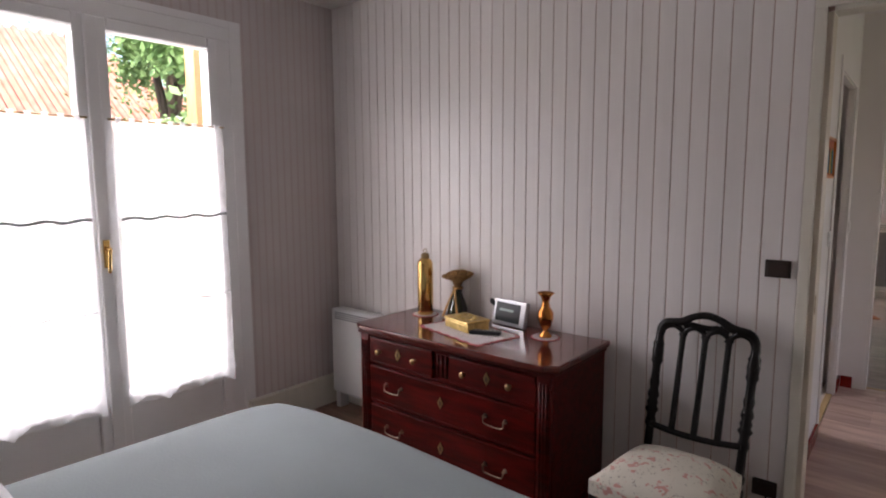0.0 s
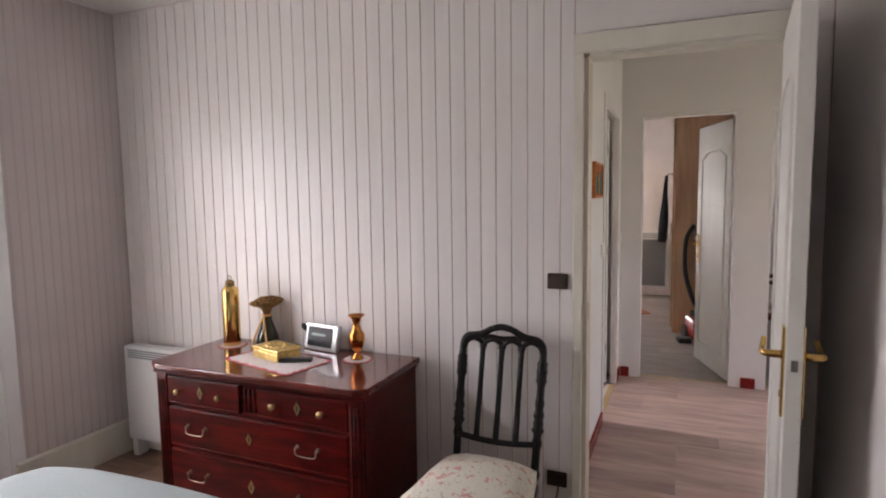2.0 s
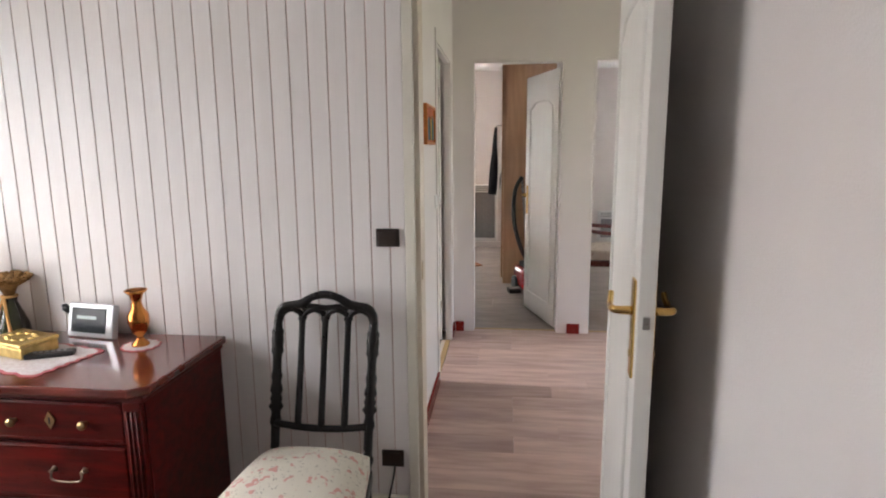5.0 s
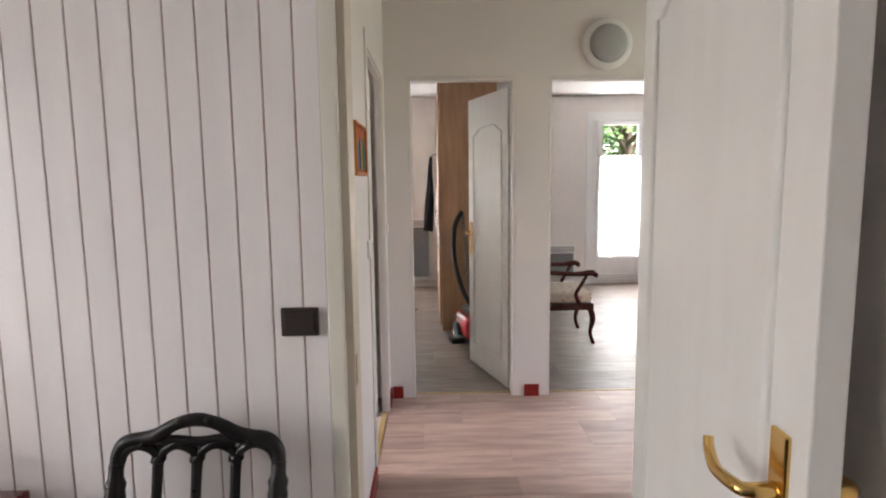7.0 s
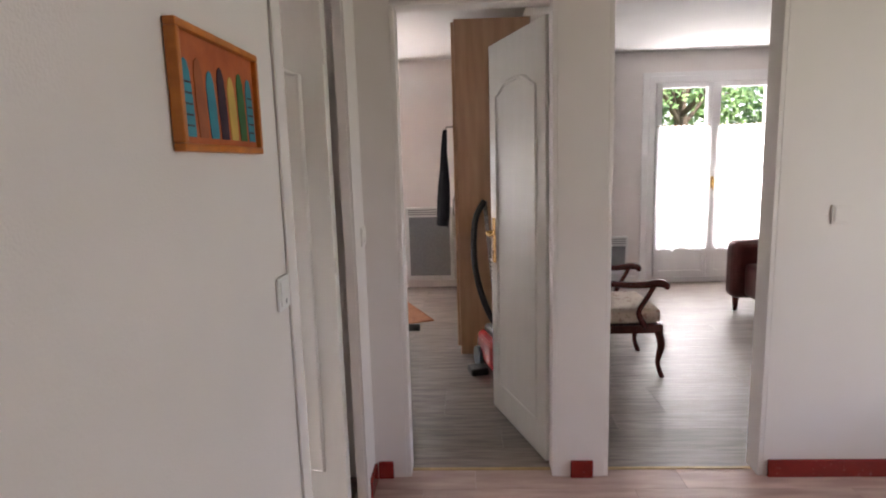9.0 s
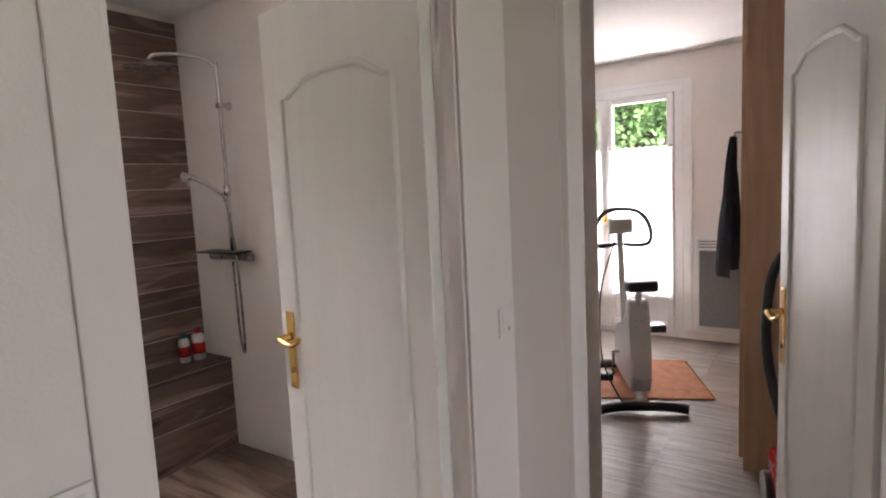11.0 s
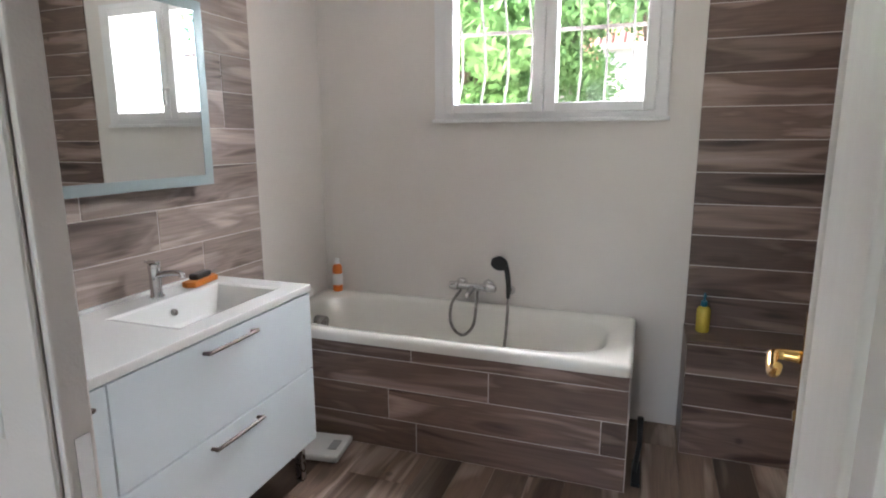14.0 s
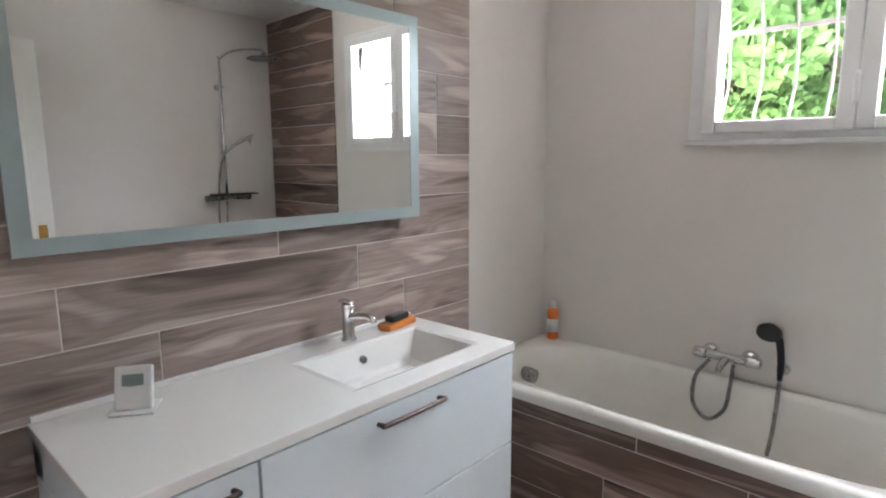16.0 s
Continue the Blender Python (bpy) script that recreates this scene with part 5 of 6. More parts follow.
for b in ((-1.838, -0.606, 2.430, 2.442, 1.233, 1.272), (-1.838, -0.606, 2.430, 2.442, 1.897, 1.936), (-1.838, -1.797, 2.430, 2.442, 1.272, 1.897), (-0.647, -0.606, 2.430, 2.442, 1.272, 1.897)):
    box(bm, *b)
part("frosted_border", bm, FROST, ms, "blue-grey frosted glass border")
ms.matrix_world = pose(-1.24, 2.440, 1.58, 0, 0, -1.25)  # hangs slightly off the wall at one end
sl = thing("bathroom_scale", pose(-2.0, 2.78, 0.0, 0, 0, 8), "white bathroom scale on the tiled floor", "scale")
part("platform", box(bm_new(), -0.10, 0.10, -0.15, 0.15, 0.012, 0.042, 0.012, 3), WPLASTIC, sl)
part("dial_window", box(bm_new(), -0.04, 0.04, 0.08, 0.12, 0.042, 0.0435), GPLASTIC, sl)
for a in (-0.07, 0.07):
    for b in (-0.12, 0.12):
        part("foot", lathe(bm_new(), [(0.012, 0), (0.012, 0.0125)], 10, (a, b, 0)), BLACK, sl)
sq = thing("floor_squeegee", pose(-2.28, 4.165, 0.0, -4, 0, 0), "black rubber squeegee leaning on the tub end", "squeegee")
part("handle", tube(bm_new(), [(0, 0.005, 0.02), (0.01, 0.01, 0.16), (0.0, 0.0, 0.27)], [0.012, 0.011, 0.013], 8), BLACK, sq)
part("blade", box(bm_new(), -0.09, 0.09, -0.005, 0.03, 0.0, 0.02, 0.003), BLACK, sq)

# ---- room with the exercise bike ----
bk = thing("exercise_bike", pose(-0.66, 7.0, 0, 0, 0, 27), "silver upright exercise bike with black seat", "exercise bike")
for y, wd in ((-0.25, 0.27), (0.62, 0.22)):
    base = part("stabiliser", tube(bm_new(), [(-wd, y - 0.03, 0.035), (-wd * 0.5, y, 0.045), (wd * 0.5, y, 0.045), (wd, y - 0.03, 0.035)], 0.032, 10), BLACK, bk)
part("frame_beam", tube(bm_new(), [(0, -0.25, 0.07), (0, 0.1, 0.15), (0, 0.62, 0.07)], 0.035, 10), SILVER, bk)
bm = bm_new()
side = [(-0.20, 0.12), (-0.235, 0.22), (-0.215, 0.38), (-0.175, 0.58), (-0.155, 0.70), (-0.095, 0.71), (-0.06, 0.58), (0.06, 0.50), (0.26, 0.47), (0.36, 0.38), (0.37, 0.24), (0.30, 0.12)]
lo_, hi_ = [bm.verts.new((-0.065, y, z)) for y, z in side], [bm.verts.new((0.065, y, z)) for y, z in side]
bm.faces.new(lo_), bm.faces.new(hi_[::-1])
for k in range(len(side)):
    q = (k + 1) % len(side)
    bm.faces.new((lo_[k], lo_[q], hi_[q], hi_[k]))
bev(bm, lo_ + hi_, 0.02, 3)
part("flywheel_housing", bm, SILVER, bk, "silver plastic flywheel housing")
part("seat_post", tube(bm_new(), [(0, -0.10, 0.50), (0, -0.16, 0.78)], 0.022, 10), GPLASTIC, bk)
part("saddle", slab(bm_new(), [(-0.09, -0.30), (0.09, -0.30), (0.105, -0.23), (0.045, -0.08), (0.025, 0.02), (-0.025, 0.02), (-0.045, -0.08), (-0.105, -0.23)], 0.78, 0.85, 0.025), BLACK, bk, "padded black saddle")
part("mast", tube(bm_new(), [(0, 0.30, 0.45), (0, 0.42, 0.85), (0, 0.46, 1.10)], 0.025, 10), SILVER, bk)
part("handlebar", tube(bm_new(), [(0, 0.46, 1.0), (-0.14, 0.44, 0.99), (-0.20, 0.38, 1.03), (-0.18, 0.36, 1.16), (-0.09, 0.40, 1.25), (0.09, 0.40, 1.25), (0.18, 0.36, 1.16), (0.20, 0.38, 1.03), (0.14, 0.44, 0.99)], 0.015, 8, True, True), BLACK, bk, "looped black handlebar")
part("console", box(bm_new(), -0.085, 0.085, 0.40, 0.45, 1.08, 1.19, 0.015), GPLASTIC, bk)
for s in (-1, 1):
    crank = part("crank", tube(bm_new(), [(s * 0.08, 0.10, 0.30), (s * 0.12, 0.10, 0.30), (s * 0.12, 0.10 + s * 0.02, 0.30 + s * 0.16)], 0.012, 8), STEEL, bk)
    part("pedal", box(bm_new(), min(s * 0.13, s * 0.23), max(s * 0.13, s * 0.23), 0.05 + s * 0.02, 0.16 + s * 0.02, 0.27 + s * 0.16, 0.32 + s * 0.16, 0.012), BLACK, crank)
part("cable", tube(bm_new(), [(-0.04, 0.40, 1.05), (-0.18, 0.2, 0.7), (-0.22, -0.1, 0.3), (-0.10, -0.28, 0.03)], 0.006, 6), BLACK, bk)
bm = bm_new()
box(bm, -0.52, 0.52, -0.42, 0.42, 0.001, 0.012, 0.004)
for k in range(26):
    for s in (-1, 1):
        box(bm, s * 0.52 - 0.015, s * 0.52 + 0.015, -0.41 + 0.032 * k, -0.395 + 0.032 * k, 0.001, 0.007)
bm.transform(pose(-0.84, 7.36, 0, 0, 0, 24))
solid("rug", bm, RUG, "fringed orange-brown rug under the bike", "rug")
wd = thing("wardrobe", pose(0.33, 6.9, 0), "tall beech laminate wardrobe standing side-on", "wardrobe", world=True)
part("carcass", box(bm_new(), 0.07, 0.595, 6.28, 8.1, 0.0, 2.40, 0.003), WARD, wd)
for k in range(3):
    y = 6.30 + 0.6 * k
    dd = part("door", box(bm_new(), 0.048, 0.068, y, y + 0.594, 0.06, 2.385, 0.002), WARD, wd)
    part("handle", tube(bm_new(), [(0.048, y + 0.55, 1.0), (0.025, y + 0.55, 1.0), (0.025, y + 0.55, 1.12), (0.048, y + 0.55, 1.12)], 0.005, 6), STEEL, dd)
jk = thing("hanging_jacket", pose(0.02, 6.56, 0.95), "dark navy jacket hanging on the wardrobe", "jacket")
bm = bm_new()
grid = []
for j in range(11):
    v = j / 10
    wdt = 0.05 + 0.13 * (1 - v) ** 0.7 if v > 0.75 else 0.16 + 0.03 * math.sin(v * 7)
    grid.append([bm.verts.new((-0.03 - (0.015 + 0.075 * (1 - v) ** 0.9) * math.sin(math.pi * i / 10) + 0.012 * math.sin(i * 1.9 + v * 4), -wdt + 2 * wdt * i / 10, 0.72 * v)) for i in range(11)])
for A, B in zip(grid, grid[1:]):
    for i in range(10):
        bm.faces.new((A[i], A[i + 1], B[i + 1], B[i])).smooth = True
sh = bmesh.ops.solidify(bm, geom=bm.faces[:], thickness=0.02)
part("cloth", bm, FABRIC_DK, jk)
part("hook", tube(bm_new(), [(0.028, 0, 0.74), (-0.03, 0, 0.74), (-0.035, 0, 0.71)], 0.006, 6), STEEL, jk)
vc = thing("vacuum_cleaner", pose(0.35, 5.97, 0, 0, 0, 15), "red and black vacuum cleaner with ribbed hose", "vacuum cleaner")
bm = box(bm_new(), -0.13, 0.13, -0.19, 0.19, 0.03, 0.25, 0.07, 4)
part("body", bm, REDPL, vc)
part("lid", box(bm_new(), -0.085, 0.085, -0.13, 0.13, 0.24, 0.30, 0.03, 3), BLACK, vc)
for s in (-1, 1):
    part("wheel", tube(bm_new(), [(s * 0.12, 0.08, 0.075), (s * 0.155, 0.08, 0.075)], 0.075, 18), BLACK, vc)
pts = [(0, -0.12, 0.27), (-0.10, -0.05, 0.42), (-0.14, 0.12, 0.70), (-0.10, 0.25, 1.0), (-0.02, 0.27, 1.15)]
part("hose", tube(bm_new(), pts, 0.022, 10), BLACK, vc, "ribbed black hose")
part("wand", tube(bm_new(), [(-0.02, 0.27, 1.15), (0.03, 0.27, 0.6), (0.08, 0.25, 0.04)], 0.016, 10), STEEL, vc)
part("floor_nozzle", box(bm_new(), -0.24, -0.12, -0.10, 0.02, 0.0, 0.05, 0.012), BLACK, vc)


def wall_heater(x0, x1, z0, z1, label):
    r = thing("electric_heater", pose((x0 + x1) / 2, 8.6, z0), label, "heater", "grey wall heaters", world=True)
    part("frame", box(bm_new(), x0, x1, 8.56, 8.64, z0, z1, 0.012), RADW, r)
    part("front_grille", box(bm_new(), x0 + 0.035, x1 - 0.035, 8.552, 8.5595, z0 + 0.05, z1 - 0.11, 0.003), RADG, r, "grey metal front panel")
    for k in range(3):
        part("louvre", box(bm_new(), x0 + 0.03, x1 - 0.03, 8.5545, 8.5595, z1 - 0.085 + 0.025 * k, z1 - 0.075 + 0.025 * k), RADG, r)
    part("wall_bracket", box(bm_new(), x0 + 0.1, x1 - 0.1, 8.64, 8.649, z0 + 0.1, z1 - 0.2), STEEL, r)


wall_heater(-0.56, -0.03, 0.10, 0.93, "white-framed grey heater under the coat")
wall_heater(1.42, 1.93, 0.12, 0.55, "low white-framed grey heater on the window wall")

# ---- sitting room ----
ac = thing("armchair", pose(1.10, 6.04, 0, 0, 0, 0), "dark red wooden armchair with floral tapestry seat", "chair")
bm = box(bm_new(), -0.24, 0.27, -0.27, 0.27, 0.36, 0.46, 0.04, 4)
part("seat", bm, SEAT2, ac, "beige floral tapestry seat")
part("seat_rail", box(bm_new(), -0.26, 0.28, -0.285, 0.285, 0.30, 0.362, 0.012), REDWOOD, ac)
for s in (-1, 1):
    part("leg", tube(bm_new(), [(0.25, s * 0.26, 0.32), (0.275, s * 0.265, 0.22), (0.255, s * 0.262, 0.10), (0.285, s * 0.265, 0.0)], [0.027, 0.026, 0.016, 0.018], 10), REDWOOD, ac)
    part("leg", tube(bm_new(), [(-0.24, s * 0.25, 0.32), (-0.27, s * 0.25, 0.15), (-0.32, s * 0.25, 0.0)], [0.024, 0.020, 0.017], 10), REDWOOD, ac)
    arm = part("arm", tube(bm_new(), [(-0.25, s * 0.25, 0.66), (-0.08, s * 0.28, 0.635), (0.12, s * 0.295, 0.625), (0.24, s * 0.30, 0.635), (0.285, s * 0.30, 0.62), (0.285, s * 0.30, 0.595)], [0.018, 0.020, 0.021, 0.026, 0.022, 0.014], 10), REDWOOD, ac)
    part("arm_support", tube(bm_new(), [(0.17, s * 0.28, 0.34), (0.12, s * 0.285, 0.44), (0.17, s * 0.29, 0.54), (0.215, s * 0.295, 0.625)], [0.020, 0.018, 0.016, 0.016], 8), REDWOOD, arm)
    part("back_post", tube(bm_new(), [(-0.24, s * 0.24, 0.32), (-0.26, s * 0.24, 0.62), (-0.33, s * 0.21, 0.93)], 0.02, 8), REDWOOD, ac)
part("crest_rail", tube(bm_new(), [(-0.32, -0.22, 0.89), (-0.335, -0.12, 0.95), (-0.34, 0, 0.985), (-0.335, 0.12, 0.95), (-0.32, 0.22, 0.89)], [0.022, 0.024, 0.032, 0.024, 0.022], 10), REDWOOD, ac)
bm = box(bm_new(), -0.035, 0.03, -0.20, 0.20, 0.50, 0.90, 0.03, 3)
bm.transform(pose(-0.12, 0, -0.02, 0, -13, 0))
part("back_pad", bm, SEAT2, ac)
sf = thing("leather_armchair", pose(2.92, 7.0, 0), "burgundy leather easy chair with rounded arms", "chair")
part("seat", box(bm_new(), -0.32, 0.34, -0.30, 0.30, 0.16, 0.46, 0.06, 4), SOFA, sf)
for s in (-1, 1):
    part("arm", box(bm_new(), -0.40, 0.38, s * 0.41 - 0.10, s * 0.41 + 0.10, 0.12, 0.66, 0.09, 5), SOFA, sf)
part("back", box(bm_new(), 0.22, 0.45, -0.34, 0.34, 0.14, 0.95, 0.09, 5), SOFA, sf)
for a in (-0.33, 0.36):
    for b in (-0.40, 0.40):
        part("foot", lathe(bm_new(), [(0.02, 0), (0.03, 0.13)], 10, (a, b, 0)), REDWOOD, sf)

# ---- outdoors ----
bm = bm_new()
box(bm, -600, 600, -600, 600, -0.45, -0.35)
struct("ground", bm, GRASS, "green lawn reaching to the horizon", "ground")
struct("pavement", box(bm_new(), -14, -3.1, -12, 16, -0.35, -0.33), PAVE, "pale gravel drive beside the house", "drive")
struct("terrace", box(bm_new(), -6, 8, 8.85, 11.5, -0.35, -0.10), PAVE, "pale stone terrace", "terrace")
struct("eaves", box(bm_new(), -3.7, -3.08, -2.4, 2.4, H + 0.14, H + 0.24), OUTWOOD, "varnished wooden eaves board", "eaves")
post = solid("porch_post", box(bm_new(), -3.62, -3.50, 1.60, 1.72, -0.34, H + 0.14, 0.01), OUTWOOD, "varnished wooden porch post outside the window", "post")

hs_ = thing("neighbour_house", pose(-19, 2.2, -0.35), "low neighbouring house with red clay roof", "house")
part("wall", box(bm_new(), -3.5, 3.5, -11, 6, 0, 3.2), RENDERW, hs_)
bm = bm_new()
RV = [bm.verts.new(p) for p in ((4.2, -11.8, 3.1), (4.2, 6.8, 3.1), (-4.2, 6.8, 3.1), (-4.2, -11.8, 3.1), (0, 4.0, 6.0), (0, -9.0, 6.0))]
for f in ((0, 1, 4, 5), (1, 2, 4), (2, 3, 5, 4), (3, 0, 5), (3, 2, 1, 0)):
    bm.faces.new([RV[k] for k in f])
roof = part("roof", bm, ROOF, hs_, "weathered clay tile roof")
bm = bm_new()
for k in range(60):
    y = -11.6 + 0.31 * k
    t1 = min(1, max(0.02, (6.8 - y) / 2.8, 0) if y > 4.0 else 1.0)
    t1 = min(t1, max(0.02, (y + 11.8) / 2.8)) if y < -9 else t1
    tube(bm, [(4.24, y, 3.12), (4.24 - 4.2 * t1, y, 3.12 + 2.9 * t1)], 0.085, 5)
part("roof_tile_rows", bm, ROOF, roof)
for k in range(4):
    wn_ = part("window", box(bm_new(), 3.5, 3.54, -9 + 3.6 * k, -7.8 + 3.6 * k, 0.9, 2.2), SCREEN, hs_)
    part("shutter", box(bm_new(), 3.5, 3.56, -9.6 + 3.6 * k, -9.02 + 3.6 * k, 0.85, 2.25), OUTWOOD, wn_)
gw = thing("garden_shed", pose(-7.4, 4.75, -0.35), "white rendered shed with sloping roof", "shed")
part("wall", slab(bm_new(), [(-1.3, -1.12), (0.9, -1.12), (0.9, 1.4), (-1.3, 1.4)], 0, 2.68), RENDERW, gw)
bm = box(bm_new(), -1.4, 0.98, -1.2, 1.5, 2.68, 2.73)
part("roof", bm, RENDERW, gw)

rnd = random.Random(11)


def tree(x, y, h, r, seed, n=2600, fine=1.0):
    """Tapered trunk, limbs, and a crown of many small leaves in clumps."""
    rg = random.Random(seed)
    t = thing("tree", pose(x, y, -0.35), "leafy green garden tree", "tree", "garden trees")
    bm = bm_new()
    tube(bm, [(0, 0, 0), (0.05, 0.03, h * 0.3), (-0.05, 0.08, h * 0.6), (0, 0, h * 0.85)], [w * min(1.0, r / 1.6) for w in (0.20, 0.15, 0.10, 0.03)], 8)
    clumps = []
    for k in range(26):
        a, e = rg.uniform(0, 6.28), rg.uniform(-0.35, 1.2)
        d = r * rg.uniform(0.45, 1.0)
        c = Vector((math.cos(a) * math.cos(e) * d, math.sin(a) * math.cos(e) * d, h * 0.58 + math.sin(e) * d * 0.9))
        clumps.append((c, r * rg.uniform(0.22, 0.42)))
        if k % 2 == 0:
            tube(bm, [(0, 0, h * rg.uniform(0.28, 0.6)), c * 0.5 + Vector((0, 0, h * 0.24)), c], [0.06, 0.04, 0.012], 5)
    part("trunk", bm, BARK, t)
    vsl, fsl = [], []
    for k in range(n):
        c, cr = clumps[rg.randrange(len(clumps))]
        p = c + Vector((rg.gauss(0, 1), rg.gauss(0, 1), rg.gauss(0, 0.8))) * cr * 0.55
        u = Vector((rg.gauss(0, 1), rg.gauss(0, 1), rg.gauss(0, 1))).normalized()
        v = u.orthogonal().normalized()
        s = rg.uniform(0.07, 0.14) * fine
        b0 = len(vsl)
        vsl += [p - u * s, p + v * s * 0.5, p + u * s, p - v * s * 0.5]
        fsl.append((b0, b0 + 1, b0 + 2, b0 + 3))
    me = bpy.data.meshes.new("crown")
    me.from_pydata(vsl, [], fsl)
    me.materials.append(LEAF)
    cr = new("crown", me)
    cr.parent = t
    return t


for x, y, h, r, sd in ((-9.4, 6.7, 5.6, 1.9, 1), (-5.45, 3.05, 3.7, 0.62, 2), (-4.55, 2.80, 3.0, 0.48, 21), (-5.25, 3.22, 4.9, 0.55, 31), (-4.5, 2.72, 4.2, 0.48, 33), (-9.2, 4.1, 6.6, 0.85, 22), (-10.5, 7.2, 7, 2.6, 3), (-11.5, 1.0, 3.2, 1.0, 9), (-4.6, 14.5, 6, 2.6, 4), (-1.4, 15.5, 6.5, 2.8, 5), (-2.6, 13.5, 4.6, 2.0, 10), (2.0, 15, 6, 2.7, 6), (4.6, 14.5, 6.4, 2.8, 7), (7.5, 15.5, 6.4, 2.8, 12), (-27, 10.5, 11.5, 3.4, 8), (-28, 19, 9, 3.4, 14)):
    tree(x, y, h, r, sd, 16000 if -6 < x < -4.5 and y < 5 else 9000 if x > -12 else 3000, 0.3 if -6 < x < -4.5 and y < 5 else 0.55)
vsl, fsl = [], []
for k in range(26000):
    west = k % 6 == 0
    p = Vector((-15.5 + rnd.uniform(-0.5, 0.5), rnd.uniform(-2, 9), rnd.uniform(-0.3, 1.3))) if west else Vector((rnd.uniform(-9, 11), 17.5 + rnd.uniform(-0.7, 0.7), -0.3 + 4.2 * rnd.random() ** 0.8 + 0.4 * math.sin(k * 0.37)))
    u = Vector((rnd.gauss(0, 1), rnd.gauss(0, 1), rnd.gauss(0, 1))).normalized()
    v = u.orthogonal().normalized()
    s = rnd.uniform(0.08, 0.16)
    b0 = len(vsl)
    vsl += [p - u * s, p + v * s * 0.5, p + u * s, p - v * s * 0.5]
    fsl.append((b0, b0 + 1, b0 + 2, b0 + 3))
me = bpy.data.meshes.new("hedge")
me.from_pydata(vsl, [], fsl)
me.materials.append(LEAF)
tagged(new("hedge", me), "dense green garden hedge", "hedge", "", "stuff")

# ---- boards, planks and tiles ----
x = -0.263
k = 0
while x > -2.87:
    g0 = -0.318 - 0.0695 * k
    a = max(g0 + 0.0016, -2.878)
    if x - a > 0.004:
        piece("wall_board", x - a, 0.013, H - 0.004, BOARD, ((x + a) / 2, 2.2085, H / 2), wall_panel, 0.0015)
    x = g0 - 0.0016
    k += 1
for a, b in ((0.557, 0.617),):
    piece("wall_board", b - a, 0.013, H - 0.004, BOARD, ((a + b) / 2, 2.2085, H / 2), wall_panel, 0.003)
piece("wall_board", 0.815, 0.013, H - 2.122, WHITE, (0.1475, 2.2085, (H + 2.118) / 2), wall_panel, 0.002)


def lay(parent, x0, x1, y0, y1, wide, long, along, mat, seed, gap=0.002, name="plank"):
    """Staggered planks on a floor."""
    rg = random.Random(seed)
    v = y0 if along == "x" else x0
    vend, u0, u1 = (y1, x0, x1) if along == "x" else (x1, y0, y1)
    while v < vend - 0.004:
        w_ = min(wide, vend - v)
        u = u0 - rg.choice((0.0, 0.25, 0.5, 0.75)) * long
        while u < u1:
            a, b = max(u, u0), min(u + long, u1)
            if b - a > 0.02:
                if along == "x":
                    piece(name, b - a - gap, w_ - gap, 0.006, mat, ((a + b) / 2, v + w_ / 2, -0.003), parent, 0.0006)
                else:
                    piece(name, w_ - gap, b - a - gap, 0.006, mat, (v + w_ / 2, (a + b) / 2, -0.003), parent, 0.0006)
            u += long
        v += wide


lay(floor_bed, -2.84, 0.70, 0.9, 2.24, 0.19, 1.2, "x", BROWNFLOOR, 1, 0.0015)
lay(floor_hall, -0.31, 2.58, 2.25, 4.66, 0.16, 0.92, "x", VINYL, 2, 0.0008)
lay(floor_bath, -2.80, -0.38, 2.40, 5.25, 0.15, 0.90, "x", TILE_F, 3, 0.002, "floor_tile")
lay(floor_far, -0.33, 4.2, 4.667, 8.65, 0.19, 1.25, "x", GREYVINYL, 4, 0.0008)
lay(floor_side, -2.6, -0.33, 5.36, 8.65, 0.19, 1.25, "x", GREYVINYL, 6, 0.0008)


def tile_rows(parent, zs, cuts, make):
    for (z0, z1), cs in zip(zs, cuts):
        for a, b in zip(cs, cs[1:]):
            make(parent, a + 0.002, b - 0.002, z0 + 0.002, z1 - 0.002)


def y_tile(plane, mat, thick=0.010):
    return lambda p, a, b, z0, z1: piece("tile", thick, b - a, z1 - z0, mat, (plane, (a + b) / 2, (z0 + z1) / 2), p, 0.001)


def local(p, f):
    """Places given in the world, for a part of a thing that stands elsewhere."""
    def made(_, a, b, z0, z1):
        ob = f(p, a, b, z0, z1)
        root = p
        while root.parent:
            root = root.parent
        ob.location = root.matrix_basis.inverted() @ ob.location
        return ob
    return made


# tub front
tile_rows(apron, ((0, 0.147), (0.147, 0.297), (0.297, 0.437), (0.437, 0.498)), ((2.41, 3.23, 4.135), (2.41, 3.095, 4.034, 4.135), (2.41, 2.66, 3.565, 4.135), (2.41, 3.21, 4.135)), local(apron, y_tile(-2.1405, TILE_Y)))
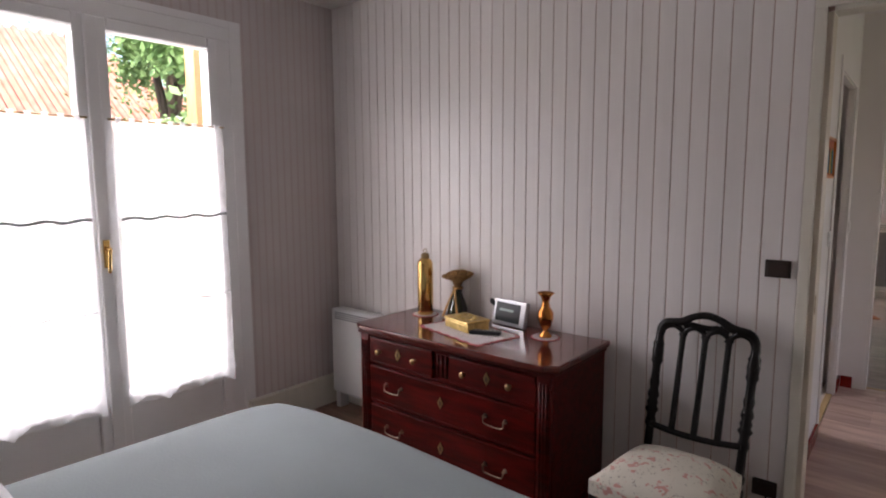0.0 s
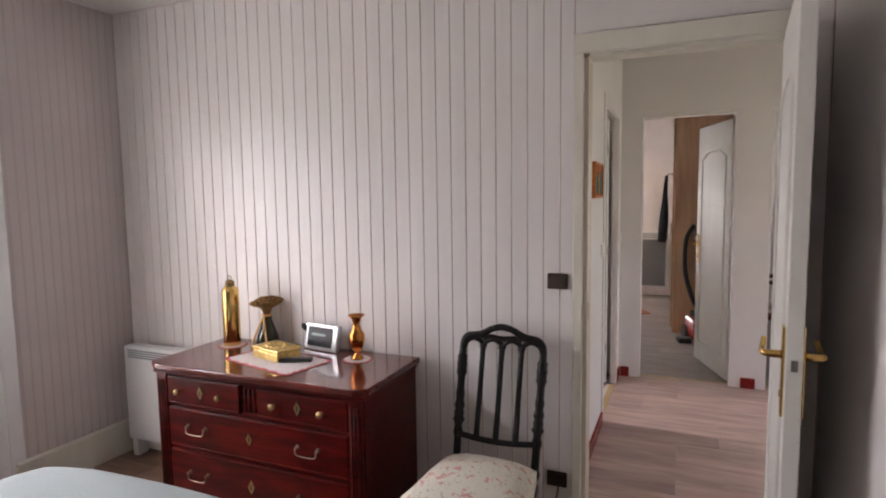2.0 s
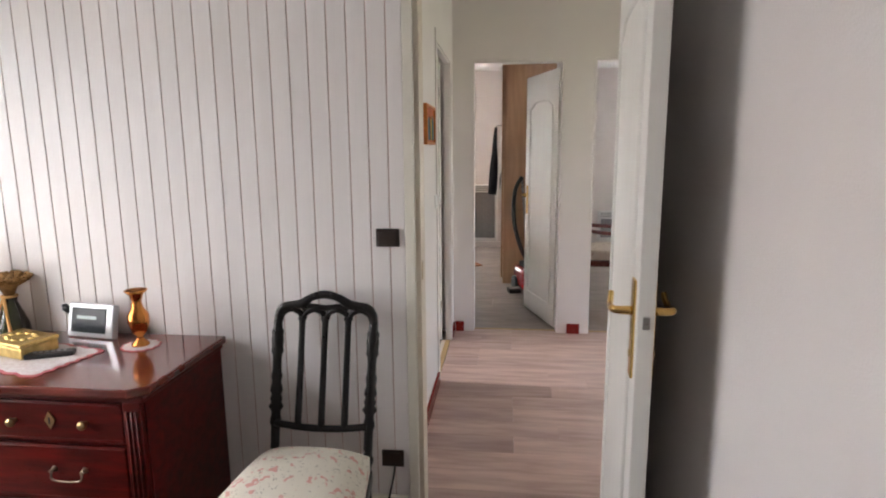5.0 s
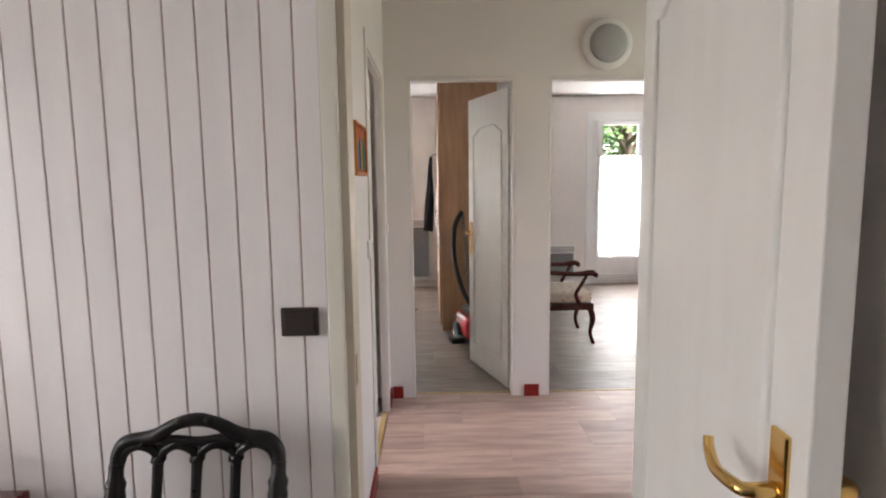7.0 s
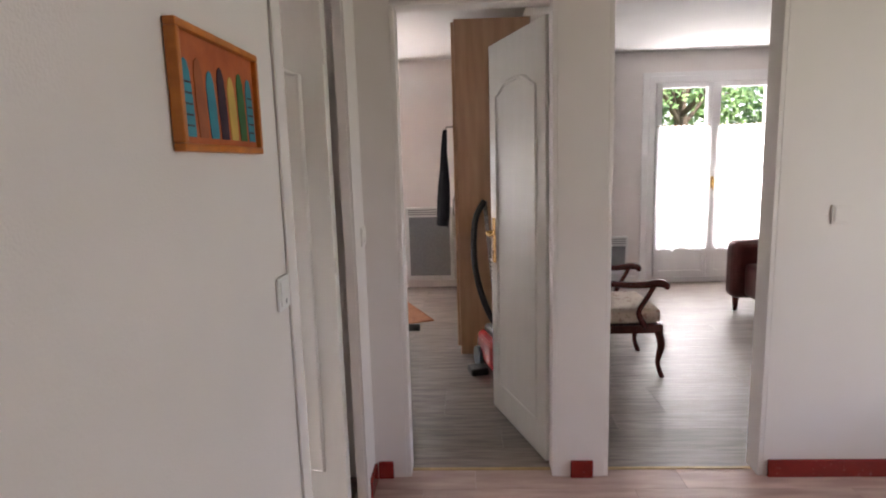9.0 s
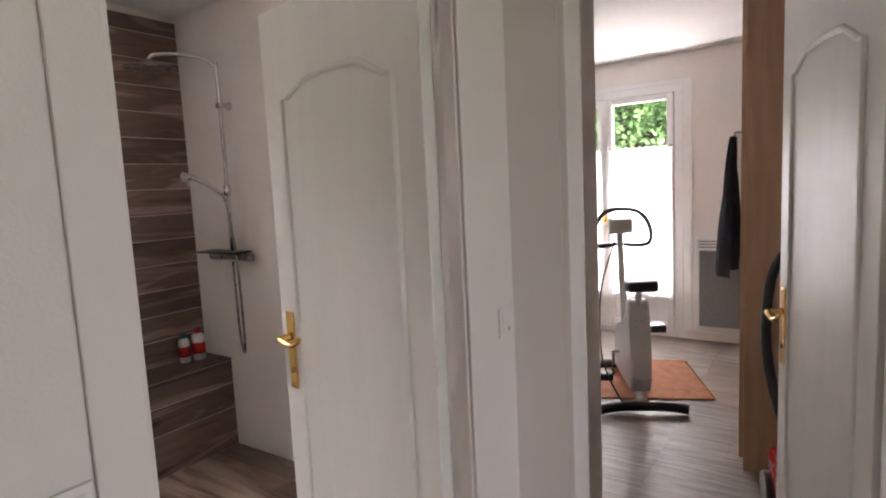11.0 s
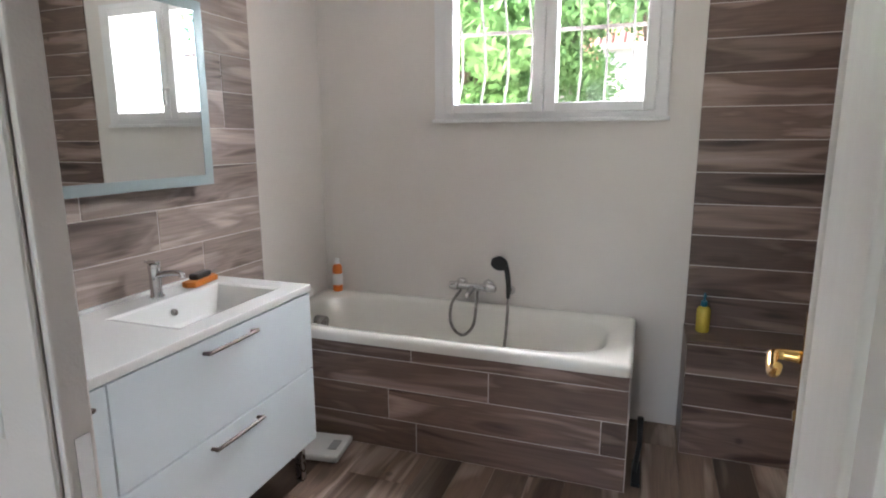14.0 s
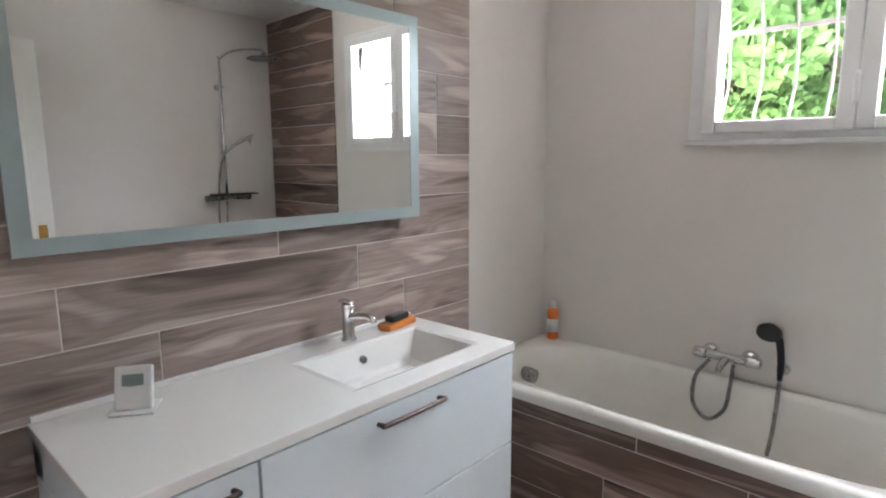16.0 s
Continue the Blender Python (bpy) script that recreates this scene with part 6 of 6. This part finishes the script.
# bench front, end and top
tile_rows(bench_core, ((0.0, 0.235), (0.235, 0.385), (0.385, 0.522)), ((4.357, 5.248), (4.357, 5.248), (4.357, 5.248)), local(bench_core, y_tile(-2.540, TILE_Y)))
xt = local(bench_core, lambda p, a, b, z0, z1: piece("tile", b - a, 0.008, z1 - z0, TILE_X, ((a + b) / 2, 4.3605, (z0 + z1) / 2), p, 0.001))
tile_rows(bench_core, ((0.0, 0.26), (0.26, 0.522)), ((-2.797, -2.546), (-2.797, -2.546)), xt)
tp_ = piece("tile", 0.262, 0.893, 0.012, TILE_Y, (0, 0, 0), bench_core, 0.001)
tp_.location = bench.matrix_basis.inverted() @ Vector((-2.666, 4.8025, 0.529))
# shower back wall
grout_w = struct("tile_backing_shower", box(bm_new(), -2.799, -2.784, 4.362, 5.248, 0.536, 2.50), GROUT, "pale grout behind the shower tiles", "tiling")
for k in range(14):
    z0, z1 = 0.537 + 0.1443 * k, min(0.537 + 0.1443 * (k + 1), 2.50)
    if z1 - z0 > 0.02:
        tile_rows(grout_w, ((z0, z1),), ((4.357, 5.248),), y_tile(-2.787, TILE_Y))
# washstand wall
grout_v = struct("tile_backing_washstand", box(bm_new(), -2.19, -0.435, 2.401, 2.4115, 0.02, 2.50), GROUT, "pale grout behind the washstand tiles", "tiling")
rg = random.Random(8)
KNOWN = {6: (-2.195, -1.586, -0.686, -0.44), 7: (-2.195, -1.277, -0.44), 5: (-2.195, -1.807, -0.907, -0.44), 8: (-2.195, -1.70, -0.80, -0.44)}
for k in range(17):
    z0, z1 = 0.068 + 0.1545 * k - 0.0, 0.068 + 0.1545 * (k + 1)
    z1 = min(z1, 2.50)
    if z1 - z0 < 0.02:
        continue
    cs = KNOWN.get(k)
    if cs is None:
        o = rg.choice((0.2, 0.42, 0.65, 0.8))
        cs = [-2.195] + [c for c in (-2.195 + o, -1.295 + o, -0.395 + o) if c < -0.47] + [-0.44]
    tile_rows(grout_v, ((z0, z1),), (cs,), lambda p, a, b, c, d: piece("tile", b - a, 0.010, d - c, TILE_V, ((a + b) / 2, 2.4085, (c + d) / 2), p, 0.001))
